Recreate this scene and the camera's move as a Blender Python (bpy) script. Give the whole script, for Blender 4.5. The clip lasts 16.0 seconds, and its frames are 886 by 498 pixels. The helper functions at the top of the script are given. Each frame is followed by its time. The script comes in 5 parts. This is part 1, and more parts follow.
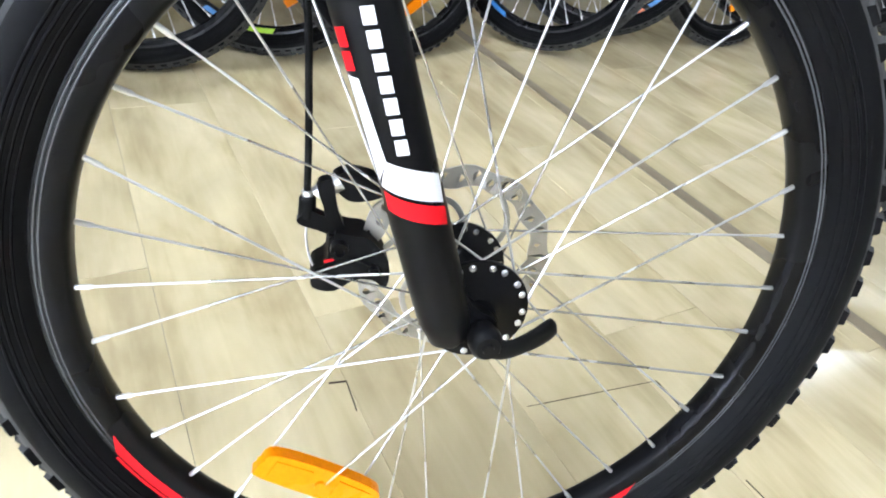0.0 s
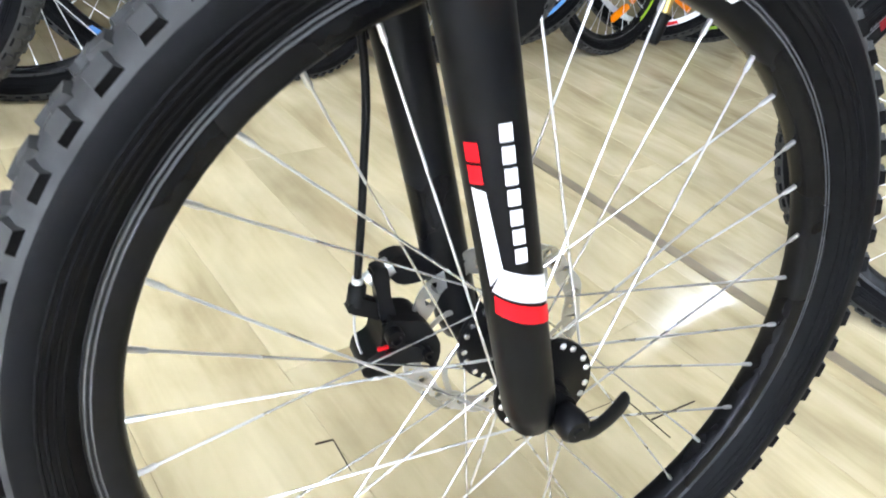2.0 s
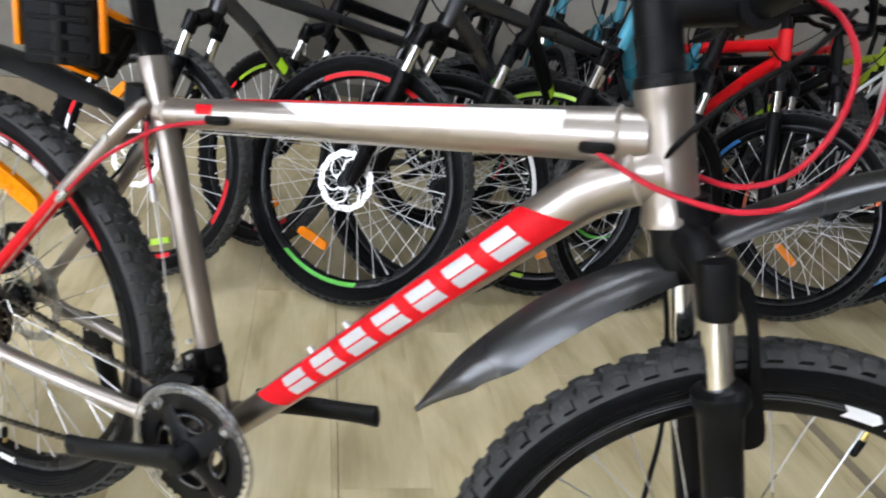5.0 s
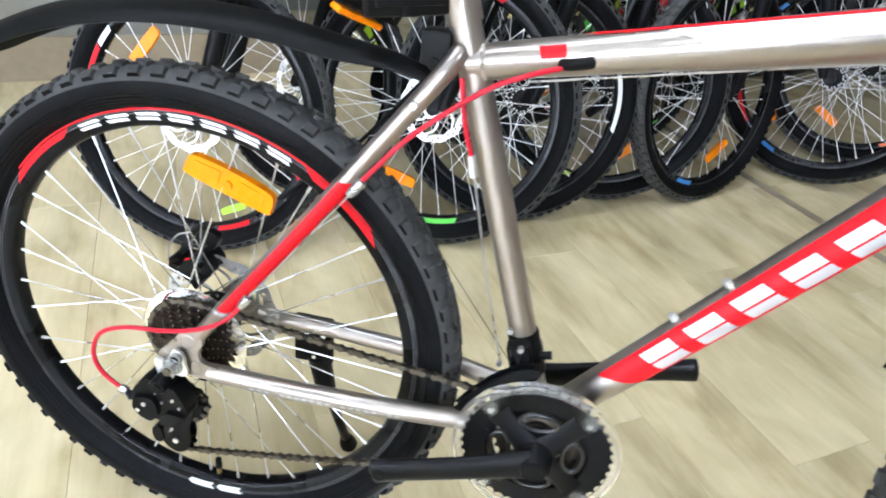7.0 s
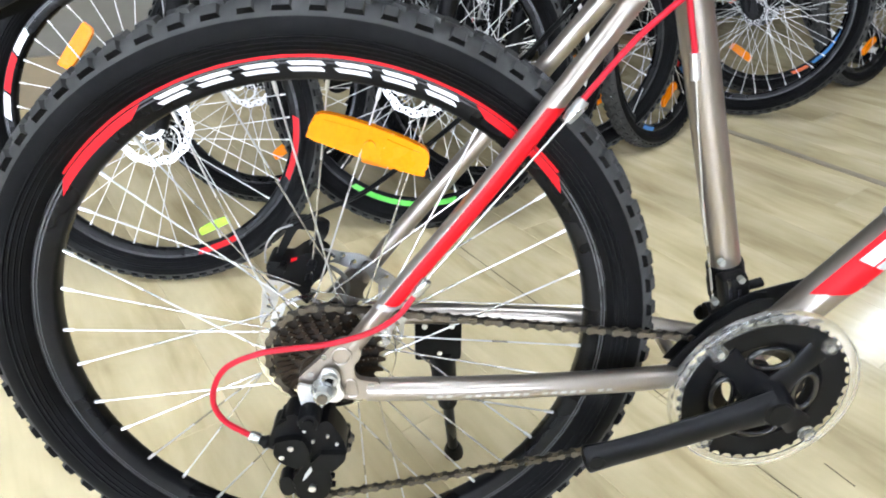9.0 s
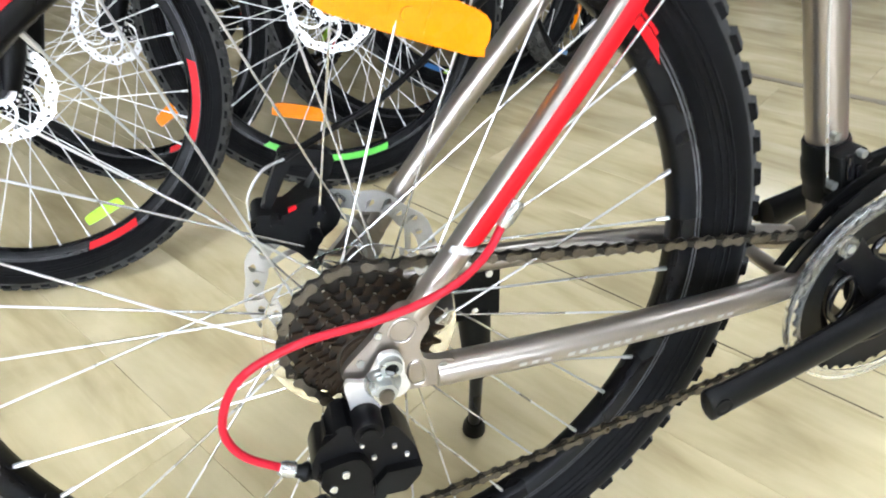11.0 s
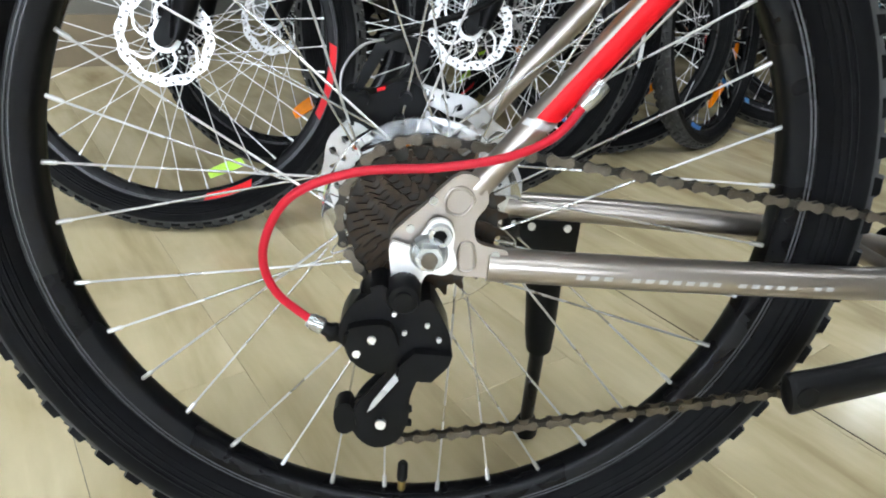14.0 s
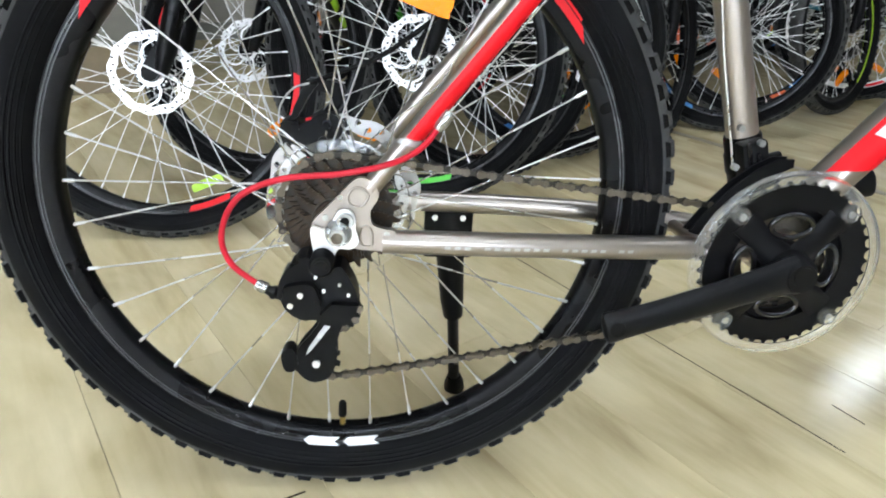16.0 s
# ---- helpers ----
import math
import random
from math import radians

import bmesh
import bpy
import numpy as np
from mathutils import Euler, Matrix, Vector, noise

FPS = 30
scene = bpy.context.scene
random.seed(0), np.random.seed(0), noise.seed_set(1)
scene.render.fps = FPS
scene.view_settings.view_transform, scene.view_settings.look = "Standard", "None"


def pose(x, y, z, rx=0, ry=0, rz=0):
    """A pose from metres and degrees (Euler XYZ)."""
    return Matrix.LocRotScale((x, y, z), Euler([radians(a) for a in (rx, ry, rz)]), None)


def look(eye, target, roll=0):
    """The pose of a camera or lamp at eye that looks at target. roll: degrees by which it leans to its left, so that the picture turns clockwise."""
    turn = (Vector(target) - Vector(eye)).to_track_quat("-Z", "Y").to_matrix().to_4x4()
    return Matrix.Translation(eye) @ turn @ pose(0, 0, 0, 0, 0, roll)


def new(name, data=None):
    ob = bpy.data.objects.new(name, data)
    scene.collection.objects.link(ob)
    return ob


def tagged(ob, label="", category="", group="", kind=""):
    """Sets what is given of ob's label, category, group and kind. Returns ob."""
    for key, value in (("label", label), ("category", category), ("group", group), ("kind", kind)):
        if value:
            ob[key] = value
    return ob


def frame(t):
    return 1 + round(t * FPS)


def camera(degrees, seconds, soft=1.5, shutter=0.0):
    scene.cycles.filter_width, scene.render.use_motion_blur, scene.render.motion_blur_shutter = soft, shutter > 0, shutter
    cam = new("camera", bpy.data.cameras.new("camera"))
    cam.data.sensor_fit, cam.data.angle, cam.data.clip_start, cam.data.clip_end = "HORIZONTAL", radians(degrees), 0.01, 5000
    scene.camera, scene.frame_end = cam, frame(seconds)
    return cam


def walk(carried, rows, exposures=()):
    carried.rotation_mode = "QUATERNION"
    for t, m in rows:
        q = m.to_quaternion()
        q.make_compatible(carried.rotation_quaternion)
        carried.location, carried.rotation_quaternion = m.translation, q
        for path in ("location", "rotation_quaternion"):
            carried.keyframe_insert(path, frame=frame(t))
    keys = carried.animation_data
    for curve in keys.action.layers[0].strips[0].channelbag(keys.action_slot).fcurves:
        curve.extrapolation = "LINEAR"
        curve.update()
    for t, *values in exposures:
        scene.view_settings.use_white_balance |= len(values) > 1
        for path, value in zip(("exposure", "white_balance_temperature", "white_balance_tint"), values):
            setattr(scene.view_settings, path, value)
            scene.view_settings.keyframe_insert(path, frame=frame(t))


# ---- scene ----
cam = camera(69.44, 16.0, 1.9, 0.48)
PATH = [
    (0, look((1.0844, -0.3308, 0.6355), (1.0818, 0.4783, 0.0479), 9.24)),
    (0.5, look((1.0558, -0.3186, 0.6277), (1.1105, 0.4984, 0.0537), 10.36)),
    (1, look((1.0251, -0.3053, 0.6273), (1.1324, 0.5080, 0.0553), 11.72)),
    (1.5, look((0.9845, -0.2916, 0.6324), (1.1457, 0.5177, 0.0676), 12.48)),
    (2, look((0.9519, -0.2873, 0.6572), (1.1385, 0.5184, 0.0950), 12.63)),
    (2.5, look((0.9466, -0.2945, 0.7064), (1.1305, 0.5180, 0.1532), 11.16)),
    (3, look((0.9612, -0.3212, 0.7754), (1.0998, 0.5338, 0.2757), 10.91)),
    (3.5, look((0.9724, -0.3748, 0.8444), (1.0082, 0.5365, 0.4341), 10.48)),
    (4, look((0.9774, -0.4259, 0.9056), (0.8893, 0.4918, 0.5180), 11.43)),
    (4.5, look((0.9586, -0.4823, 0.9358), (0.7135, 0.3971, 0.5277), 10.98)),
    (5, look((0.8952, -0.5381, 0.9406), (0.6062, 0.3239, 0.5243), 10.22)),
    (5.2, look((0.8579, -0.5580, 0.9380), (0.5709, 0.2968, 0.5055), 9.89)),
    (7.3, look((0.3411, -0.5414, 0.8738), (0.2324, 0.2913, 0.3308), 4.74)),
    (7.5, look((0.3172, -0.5299, 0.8667), (0.2225, 0.3022, 0.3203), 4.55)),
    (8, look((0.2478, -0.5260, 0.8348), (0.1978, 0.3183, 0.3012), 3.92)),
    (8.5, look((0.1489, -0.5160, 0.8025), (0.1582, 0.3345, 0.2766), 1.83)),
    (9, look((0.0839, -0.4934, 0.7585), (0.1348, 0.3601, 0.2399), 1.28)),
    (9.2, look((0.0688, -0.4878, 0.7541), (0.1328, 0.3625, 0.2317), 0.88)),
    (11.5, look((-0.0499, -0.3107, 0.6095), (0.1971, 0.4598, 0.0220), 0.12)),
    (12, look((-0.0438, -0.3001, 0.5854), (0.1619, 0.4569, -0.0348), -0.30)),
    (12.5, look((-0.0290, -0.3210, 0.5460), (0.2880, 1.3370, -0.5270), -1.10)),
    (13, look((-0.0290, -0.3490, 0.5370), (0.2420, 1.3500, -0.4840), 1.80)),
    (13.5, look((-0.0260, -0.3800, 0.5300), (0.1890, 1.3740, -0.4070), 3.60)),
    (14, look((-0.0190, -0.4020, 0.5190), (0.1360, 1.3780, -0.3810), 5.50)),
    (14.5, look((-0.0150, -0.4360, 0.5250), (0.1830, 1.3610, -0.3310), 5.30)),
    (15, look((0.0170, -0.4890, 0.5490), (0.2480, 1.3050, -0.3050), 5.30)),
    (15.5, look((0.0310, -0.5370, 0.5680), (0.2580, 1.2620, -0.2760), 4.30)),
    (16, look((0.0470, -0.5710, 0.5780), (0.2190, 1.2220, -0.2920), 3.70)),
]
walk(cam, PATH, [(0.0, 0.98, 6250, 14), (1.0, 0.96, 6250, 14), (2.0, 1.06, 6250, 14), (3.0, 1.00, 6300, 13), (4.0, 0.22, 6650, 15), (5.2, 0.08, 6600, 15), (7.3, 0.66, 6250, 13),
                 (9.2, 0.64, 6450, 13), (11.3, 0.58, 6550, 12), (12.0, 0.44, 6600, 12), (12.5, 0.27, 6600, 12), (13.0, 0.11, 6600, 11), (15.0, 0.10, 6500, 10), (16.0, 0.22, 6500, 10)])

# ---- world and light ----
world = bpy.data.worlds.new("world")
scene.world = world
world.use_nodes = True
world.node_tree.nodes["Background"].inputs["Color"].default_value = (1.0, 0.97, 0.92, 1)
world.node_tree.nodes["Background"].inputs["Strength"].default_value = 0.1

ROOM = radians(33)                      # the shop's long axis
RU, RV = Vector((math.cos(ROOM), math.sin(ROOM), 0)), Vector((-math.sin(ROOM), math.cos(ROOM), 0))
ROOM_M = Matrix.Rotation(ROOM, 4, "Z")
CEIL = 3.0


# ---- materials ----
def nodes_of(name):
    m = bpy.data.materials.new(name)
    m.use_nodes = True
    nt = m.node_tree
    return m, nt, nt.nodes["Principled BSDF"]


def mat(name, color, rough=0.5, metal=0.0, grain=0.12, scale=60.0, bump=0.0, coat=0.0, wear=0.0, spec=0.5, uneven=0.09):
    """A surface with colour variation at two scales, uneven gloss and fine relief."""
    m, nt, b = nodes_of(name)
    N, L = nt.nodes, nt.links
    co = N.new("ShaderNodeTexCoord")
    n1, n2 = N.new("ShaderNodeTexNoise"), N.new("ShaderNodeTexNoise")
    n1.inputs["Scale"].default_value, n1.inputs["Detail"].default_value = scale, 6
    n2.inputs["Scale"].default_value, n2.inputs["Detail"].default_value = scale / 9, 3
    for n in (n1, n2):
        L.new(co.outputs["Object"], n.inputs["Vector"])
    add = N.new("ShaderNodeMath"); add.operation = "ADD"
    L.new(n1.outputs["Fac"], add.inputs[0]); L.new(n2.outputs["Fac"], add.inputs[1])
    ramp = N.new("ShaderNodeMapRange")
    ramp.inputs["From Min"].default_value, ramp.inputs["From Max"].default_value = 0.6, 1.4
    ramp.inputs["To Min"].default_value, ramp.inputs["To Max"].default_value = 1 - grain, 1 + grain
    L.new(add.outputs[0], ramp.inputs["Value"])
    hsv = N.new("ShaderNodeHueSaturation")
    hsv.inputs["Color"].default_value = (*color, 1)
    L.new(ramp.outputs[0], hsv.inputs["Value"])
    L.new(hsv.outputs[0], b.inputs["Base Color"])
    rr = N.new("ShaderNodeMapRange")
    rr.inputs["From Min"].default_value, rr.inputs["From Max"].default_value = 0.3, 0.7
    rr.inputs["To Min"].default_value, rr.inputs["To Max"].default_value = max(rough - uneven, 0.02), min(rough + uneven + wear, 1)
    L.new(n2.outputs["Fac"], rr.inputs["Value"])
    L.new(rr.outputs[0], b.inputs["Roughness"])
    b.inputs["Metallic"].default_value = metal
    b.inputs["Coat Weight"].default_value = coat
    b.inputs["Coat Roughness"].default_value = 0.15
    b.inputs["Specular IOR Level"].default_value = spec
    if bump:
        bp = N.new("ShaderNodeBump")
        bp.inputs["Strength"].default_value, bp.inputs["Distance"].default_value = 0.5, bump
        L.new(n1.outputs["Fac"], bp.inputs["Height"])
        L.new(bp.outputs[0], b.inputs["Normal"])
    return m


def plank_material():
    """Limed oak laminate: long streaky grain, soft knots, a tone of its own for each plank."""
    m, nt, b = nodes_of("limed_oak_laminate")
    N, L = nt.nodes, nt.links
    co, info = N.new("ShaderNodeTexCoord"), N.new("ShaderNodeObjectInfo")
    geo = N.new("ShaderNodeNewGeometry")
    rnd = N.new("ShaderNodeMath"); rnd.operation = "ADD"
    L.new(info.outputs["Random"], rnd.inputs[0]); L.new(geo.outputs["Random Per Island"], rnd.inputs[1])
    shift = N.new("ShaderNodeVectorMath"); shift.operation = "MULTIPLY_ADD"
    comb = N.new("ShaderNodeCombineXYZ")
    for k in range(3):
        L.new(rnd.outputs[0], comb.inputs[k])
    shift.inputs[1].default_value = (37, 53, 11)
    L.new(comb.outputs[0], shift.inputs[0]); L.new(co.outputs["Object"], shift.inputs[2])

    def streak(sx, sy, detail):
        mp, nz = N.new("ShaderNodeMapping"), N.new("ShaderNodeTexNoise")
        mp.inputs["Scale"].default_value = (sx, sy, 1)
        nz.inputs["Scale"].default_value, nz.inputs["Detail"].default_value = 1, detail
        nz.inputs["Distortion"].default_value = 0.6
        L.new(shift.outputs[0], mp.inputs["Vector"]); L.new(mp.outputs[0], nz.inputs["Vector"])
        return nz
    fine, wide, blot = streak(70, 6, 8), streak(9, 3.0, 5), streak(5.5, 3.6, 4)
    mix = N.new("ShaderNodeMath"); mix.operation = "MULTIPLY_ADD"; mix.inputs[1].default_value = 0.22
    L.new(fine.outputs["Fac"], mix.inputs[0]); L.new(wide.outputs["Fac"], mix.inputs[2])
    cr = N.new("ShaderNodeValToRGB")
    cr.color_ramp.elements[0].position, cr.color_ramp.elements[0].color = 0.34, (0.385, 0.305, 0.163, 1)
    cr.color_ramp.elements[1].position, cr.color_ramp.elements[1].color = 0.86, (0.725, 0.62, 0.40, 1)
    mid = cr.color_ramp.elements.new(0.58); mid.color = (0.58, 0.485, 0.287, 1)
    L.new(mix.outputs[0], cr.inputs["Fac"])
    hsv = N.new("ShaderNodeHueSaturation")
    tone = N.new("ShaderNodeMapRange")
    tone.inputs["To Min"].default_value, tone.inputs["To Max"].default_value = 0.70, 1.22
    L.new(blot.outputs["Fac"], tone.inputs["Value"])
    L.new(tone.outputs[0], hsv.inputs["Value"]); L.new(cr.outputs["Color"], hsv.inputs["Color"])
    own = N.new("ShaderNodeHueSaturation")
    t2 = N.new("ShaderNodeMapRange"); t2.inputs["To Min"].default_value, t2.inputs["To Max"].default_value = 0.96, 1.04
    L.new(info.outputs["Random"], t2.inputs["Value"]); L.new(t2.outputs[0], own.inputs["Value"]); L.new(hsv.outputs[0], own.inputs["Color"])
    L.new(own.outputs[0], b.inputs["Base Color"])
    b.inputs["Roughness"].default_value = 0.15
    b.inputs["Specular IOR Level"].default_value = 0.45
    bp = N.new("ShaderNodeBump"); bp.inputs["Strength"].default_value, bp.inputs["Distance"].default_value = 0.25, 0.0006
    L.new(fine.outputs["Fac"], bp.inputs["Height"]); L.new(bp.outputs[0], b.inputs["Normal"])
    return m


def glow(name, color, strength):
    m, nt, b = nodes_of(name)
    b.inputs["Base Color"].default_value = (0.9, 0.9, 0.9, 1)
    b.inputs["Emission Color"].default_value = (*color, 1)
    b.inputs["Emission Strength"].default_value = strength
    return m


def clear(name, color, rough=0.08, ior=1.45):
    m, nt, b = nodes_of(name)
    b.inputs["Base Color"].default_value = (*color, 1)
    b.inputs["Transmission Weight"].default_value = 1.0
    b.inputs["Roughness"].default_value, b.inputs["IOR"].default_value = rough, ior
    return m


M_PLANK = plank_material()
# the wall plaster darkened: the dimness behind the bicycles is in its colour
M_PIER = mat("shaded_beige_plaster", (0.15, 0.14, 0.115), 0.75, grain=0.1, scale=24, bump=0.001)
M_WALL = mat("beige_plaster", (0.40, 0.37, 0.315), 0.8, grain=0.06, scale=30, bump=0.001)
M_SKIRT = mat("brown_oak_skirting", (0.20, 0.155, 0.095), 0.5, grain=0.2, scale=20)
M_BASEB = mat("grey_baseboard", (0.22, 0.22, 0.19), 0.5)
M_CEIL = mat("white_ceiling", (0.42, 0.41, 0.39), 0.85, grain=0.04)
M_DAY = glow("daylight", (0.84, 0.96, 1.12), 7.5)
M_PANE = clear("window_glass", (1.0, 1.0, 1.0), 0.0, 1.05)
M_LAMP = glow("lamp_diffuser", (0.87, 0.985, 1.10), 13.0)
M_TYRE = mat("tyre_rubber", (0.0045, 0.0045, 0.005), 0.5, grain=0.25, scale=90, bump=0.0004, spec=0.07)
# grey from dust, raised further to paint the light on the tread cap
M_TREAD = mat("dusty_lit_tread_rubber", (0.042, 0.042, 0.041), 0.65, grain=0.35, scale=70, bump=0.0005, spec=0.3)
M_RIM = mat("black_anodised_rim", (0.004, 0.004, 0.0045), 0.28, grain=0.15, scale=80, spec=0.14)
# grey that paints the light caught by the black rim's grooves
M_RIMLINE = mat("groove_glint_grey", (0.085, 0.085, 0.088), 0.22, spec=0.6)
M_SPOKE = mat("steel_spoke", (0.62, 0.615, 0.60), 0.26, metal=0.85, grain=0.05)
# lightened copies of spoke and disc steel; the window's reflection is in their colour
M_SPOKEB = mat("lit_spoke_copy", (0.9, 0.9, 0.9), 0.3, metal=0.3, grain=0.05)
M_ROTORB = mat("lit_rotor_copy", (0.9, 0.9, 0.9), 0.3, metal=0.3, grain=0.05)
M_NUT = mat("plated_steel", (0.42, 0.43, 0.42), 0.28, metal=0.85, grain=0.1, scale=200)
M_CHROME = mat("chrome", (0.85, 0.85, 0.85), 0.07, metal=1.0, grain=0.03)
M_STEEL = mat("brushed_steel", (0.46, 0.455, 0.44), 0.3, metal=0.9, grain=0.1, scale=150)
M_ZINC = mat("galvanised_steel", (0.78, 0.78, 0.77), 0.32, metal=0.85, grain=0.1, scale=150)
M_BLACK = mat("satin_black_paint", (0.004, 0.004, 0.0045), 0.34, grain=0.15, scale=90, bump=0.0001, spec=0.13)
M_BLACKM = mat("matt_black_plastic", (0.0045, 0.0045, 0.0045), 0.45, grain=0.2, scale=140, bump=0.0002, spec=0.11)
M_FENDER = mat("dark_grey_plastic", (0.006, 0.0063, 0.007), 0.28, spec=0.9, grain=0.05, scale=30, uneven=0.02)
M_SILVER = mat("warm_silver_paint", (0.37, 0.332, 0.297), 0.3, metal=0.92, grain=0.03, scale=600, coat=0.15, uneven=0.015)
M_WELD = mat("painted_weld", (0.50, 0.44, 0.38), 0.32, metal=0.65, grain=0.1, scale=300)
M_RED = mat("red_decal", (0.64, 0.008, 0.014), 0.42, grain=0.06, spec=0.15)
M_REDC = mat("red_cable_housing", (0.47, 0.013, 0.028), 0.36, grain=0.08, spec=0.2)
M_WHITE = mat("white_decal", (0.78, 0.78, 0.78), 0.35, grain=0.05)
M_GREYD = mat("silver_decal", (0.5, 0.5, 0.5), 0.35, grain=0.05, metal=0.3)
M_AMBER = mat("amber_reflector", (0.88, 0.24, 0.001), 0.25, grain=0.1, scale=250, bump=0.0006, spec=0.15)
# silver decal, made paler to carry the top tube's highlight
M_PALE = mat("pale_decal_with_highlight", (0.82, 0.82, 0.81), 0.3, grain=0.03, metal=0.3)
M_STRIP = mat("worn_brown_strip", (0.24, 0.195, 0.125), 0.5, grain=0.2, scale=25)
M_COG = mat("oiled_brown_steel", (0.034, 0.022, 0.013), 0.45, metal=0.5, spec=0.3, grain=0.25, scale=120)
M_CHAIN = mat("chain_steel", (0.125, 0.108, 0.085), 0.36, metal=0.85, grain=0.25, scale=200)
# dark chain plates; also the painted shade on the sprocket faces
M_LINK = mat("dark_oiled_and_shaded_steel", (0.018, 0.015, 0.011), 0.45, metal=0.4, grain=0.3, scale=200)
# pale steel that paints highlights on the tooth tips
M_TOOTH = mat("tooth_glint_steel", (0.55, 0.52, 0.46), 0.3, metal=0.9, grain=0.2)
M_GLOSS = mat("gloss_black_paint", (0.006, 0.006, 0.007), 0.14, grain=0.1, spec=0.6, uneven=0.03)
M_GUARD = clear("milky_clear_plastic", (0.97, 0.97, 0.97), 0.10)
M_GUARD.node_tree.nodes["Principled BSDF"].inputs["Transmission Weight"].default_value = 0.96
M_CLEAR = clear("clear_plastic", (0.96, 0.97, 0.98), 0.06)
M_BRASS = mat("brass", (0.65, 0.48, 0.16), 0.3, metal=1.0)
M_LIME = mat("lime_decal", (0.36, 0.62, 0.02), 0.4)
M_GREEN = mat("green_decal", (0.10, 0.60, 0.06), 0.4)
M_BLUE = mat("blue_decal", (0.03, 0.20, 0.55), 0.4)
M_ORANGE = mat("orange_decal", (0.75, 0.12, 0.02), 0.4)
M_TEAL = mat("teal_paint", (0.03, 0.22, 0.30), 0.3, grain=0.06, coat=0.4)
M_REDD = mat("dark_red_decal", (0.16, 0.004, 0.007), 0.45, grain=0.2, spec=0.15)
M_REDP = mat("red_paint", (0.66, 0.008, 0.012), 0.3, grain=0.05, spec=0.25)
M_LIMEP = mat("lime_paint", (0.45, 0.60, 0.03), 0.3, coat=0.4)
M_BLUEP = mat("pale_blue_paint", (0.12, 0.30, 0.48), 0.3, grain=0.05, coat=0.4)
M_DARKP = mat("dark_grey_paint", (0.012, 0.012, 0.014), 0.3, coat=0.4)
M_WHITER = mat("white_rim_paint", (0.75, 0.75, 0.74), 0.35)


# ---- mesh helpers ----
def part(name, bm, material, parent=None, label="", m=None, smooth=True):
    me = bpy.data.meshes.new(name)
    bm.to_mesh(me)
    bm.free()
    if smooth:
        me.polygons.foreach_set("use_smooth", [True] * len(me.polygons))
        me.set_sharp_from_angle(angle=radians(38))
    for one in material if isinstance(material, (list, tuple)) else [material]:
        me.materials.append(one)
    return place(name, me, parent, label, m)


def place(name, me, parent=None, label="", m=None):
    ob = new(name, me)
    if parent:
        ob.parent = parent
    if m is not None:
        ob.matrix_basis = m
    if label:
        tagged(ob, label)
    return ob


SHARED = {}


def shared(name, key, build, material, parent=None, label="", m=None):
    """A part whose mesh is built once for each key and material."""
    mats = material if isinstance(material, (list, tuple)) else [material]
    k = (key, *[x.name for x in mats])
    if k not in SHARED:
        ob = part(name, build(), mats, parent, label, m)
        SHARED[k] = ob.data
        return ob
    return place(name, SHARED[k], parent, label, m)


def lathe(bm, profile, seg=64, closed=False, a0=0.0, a1=2 * math.pi, mi=0):
    """Turns a profile of (radius, y) round the y axis."""
    full = abs(a1 - a0 - 2 * math.pi) < 1e-6
    n = seg if full else seg + 1
    rings = [[bm.verts.new((r * math.cos(a), y, r * math.sin(a))) for r, y in profile]
             for a in (a0 + (a1 - a0) * k / seg for k in range(n))]
    k = len(profile)
    for i in range(seg):
        p, q = rings[i], rings[(i + 1) % n]
        for j in range(k if closed else k - 1):
            f = bm.faces.new((p[j], q[j], q[(j + 1) % k], p[(j + 1) % k]))
            f.material_index = mi
    return rings


def spline(points, n=8):
    """A smooth line through points (Catmull-Rom)."""
    p = [Vector(q) for q in points]
    p = [2 * p[0] - p[1], *p, 2 * p[-1] - p[-2]]
    out = []
    for i in range(1, len(p) - 2):
        for k in range(n):
            t = k / n
            a, b, c, d = p[i - 1], p[i], p[i + 1], p[i + 2]
            out.append(0.5 * (2 * b + (c - a) * t + (2 * a - 5 * b + 4 * c - d) * t * t + (3 * b - a - 3 * c + d) * t ** 3))
    return out + [p[-2]]


def tube(bm, points, radii, seg=16, squash=1.0, mi=0, caps=True):
    """A tube along points; radii: one, or one a point. squash: width across y over height."""
    pts = [Vector(p) for p in points]
    rad = list(radii) if isinstance(radii, (list, tuple)) else [radii] * len(pts)
    if len(rad) != len(pts):
        rad = [rad[0] + (rad[-1] - rad[0]) * k / (len(pts) - 1) for k in range(len(pts))]
    rings, up = [], None
    for i, p in enumerate(pts):
        d = (pts[min(i + 1, len(pts) - 1)] - pts[max(i - 1, 0)]).normalized()
        if up is None:
            up = Vector((0, 1, 0)) if abs(d.y) < 0.9 else Vector((1, 0, 0))
        up = (up - d * up.dot(d)).normalized()
        side = d.cross(up)
        rings.append([bm.verts.new(p + rad[i] * (math.cos(a) * up * squash + math.sin(a) * side))
                      for a in (2 * math.pi * k / seg for k in range(seg))])
    for p, q in zip(rings, rings[1:]):
        for k in range(seg):
            f = bm.faces.new((p[k], p[(k + 1) % seg], q[(k + 1) % seg], q[k]))
            f.material_index = mi
    if caps:
        for ring in (rings[0][::-1], rings[-1]):
            bm.faces.new(ring).material_index = mi
    return rings


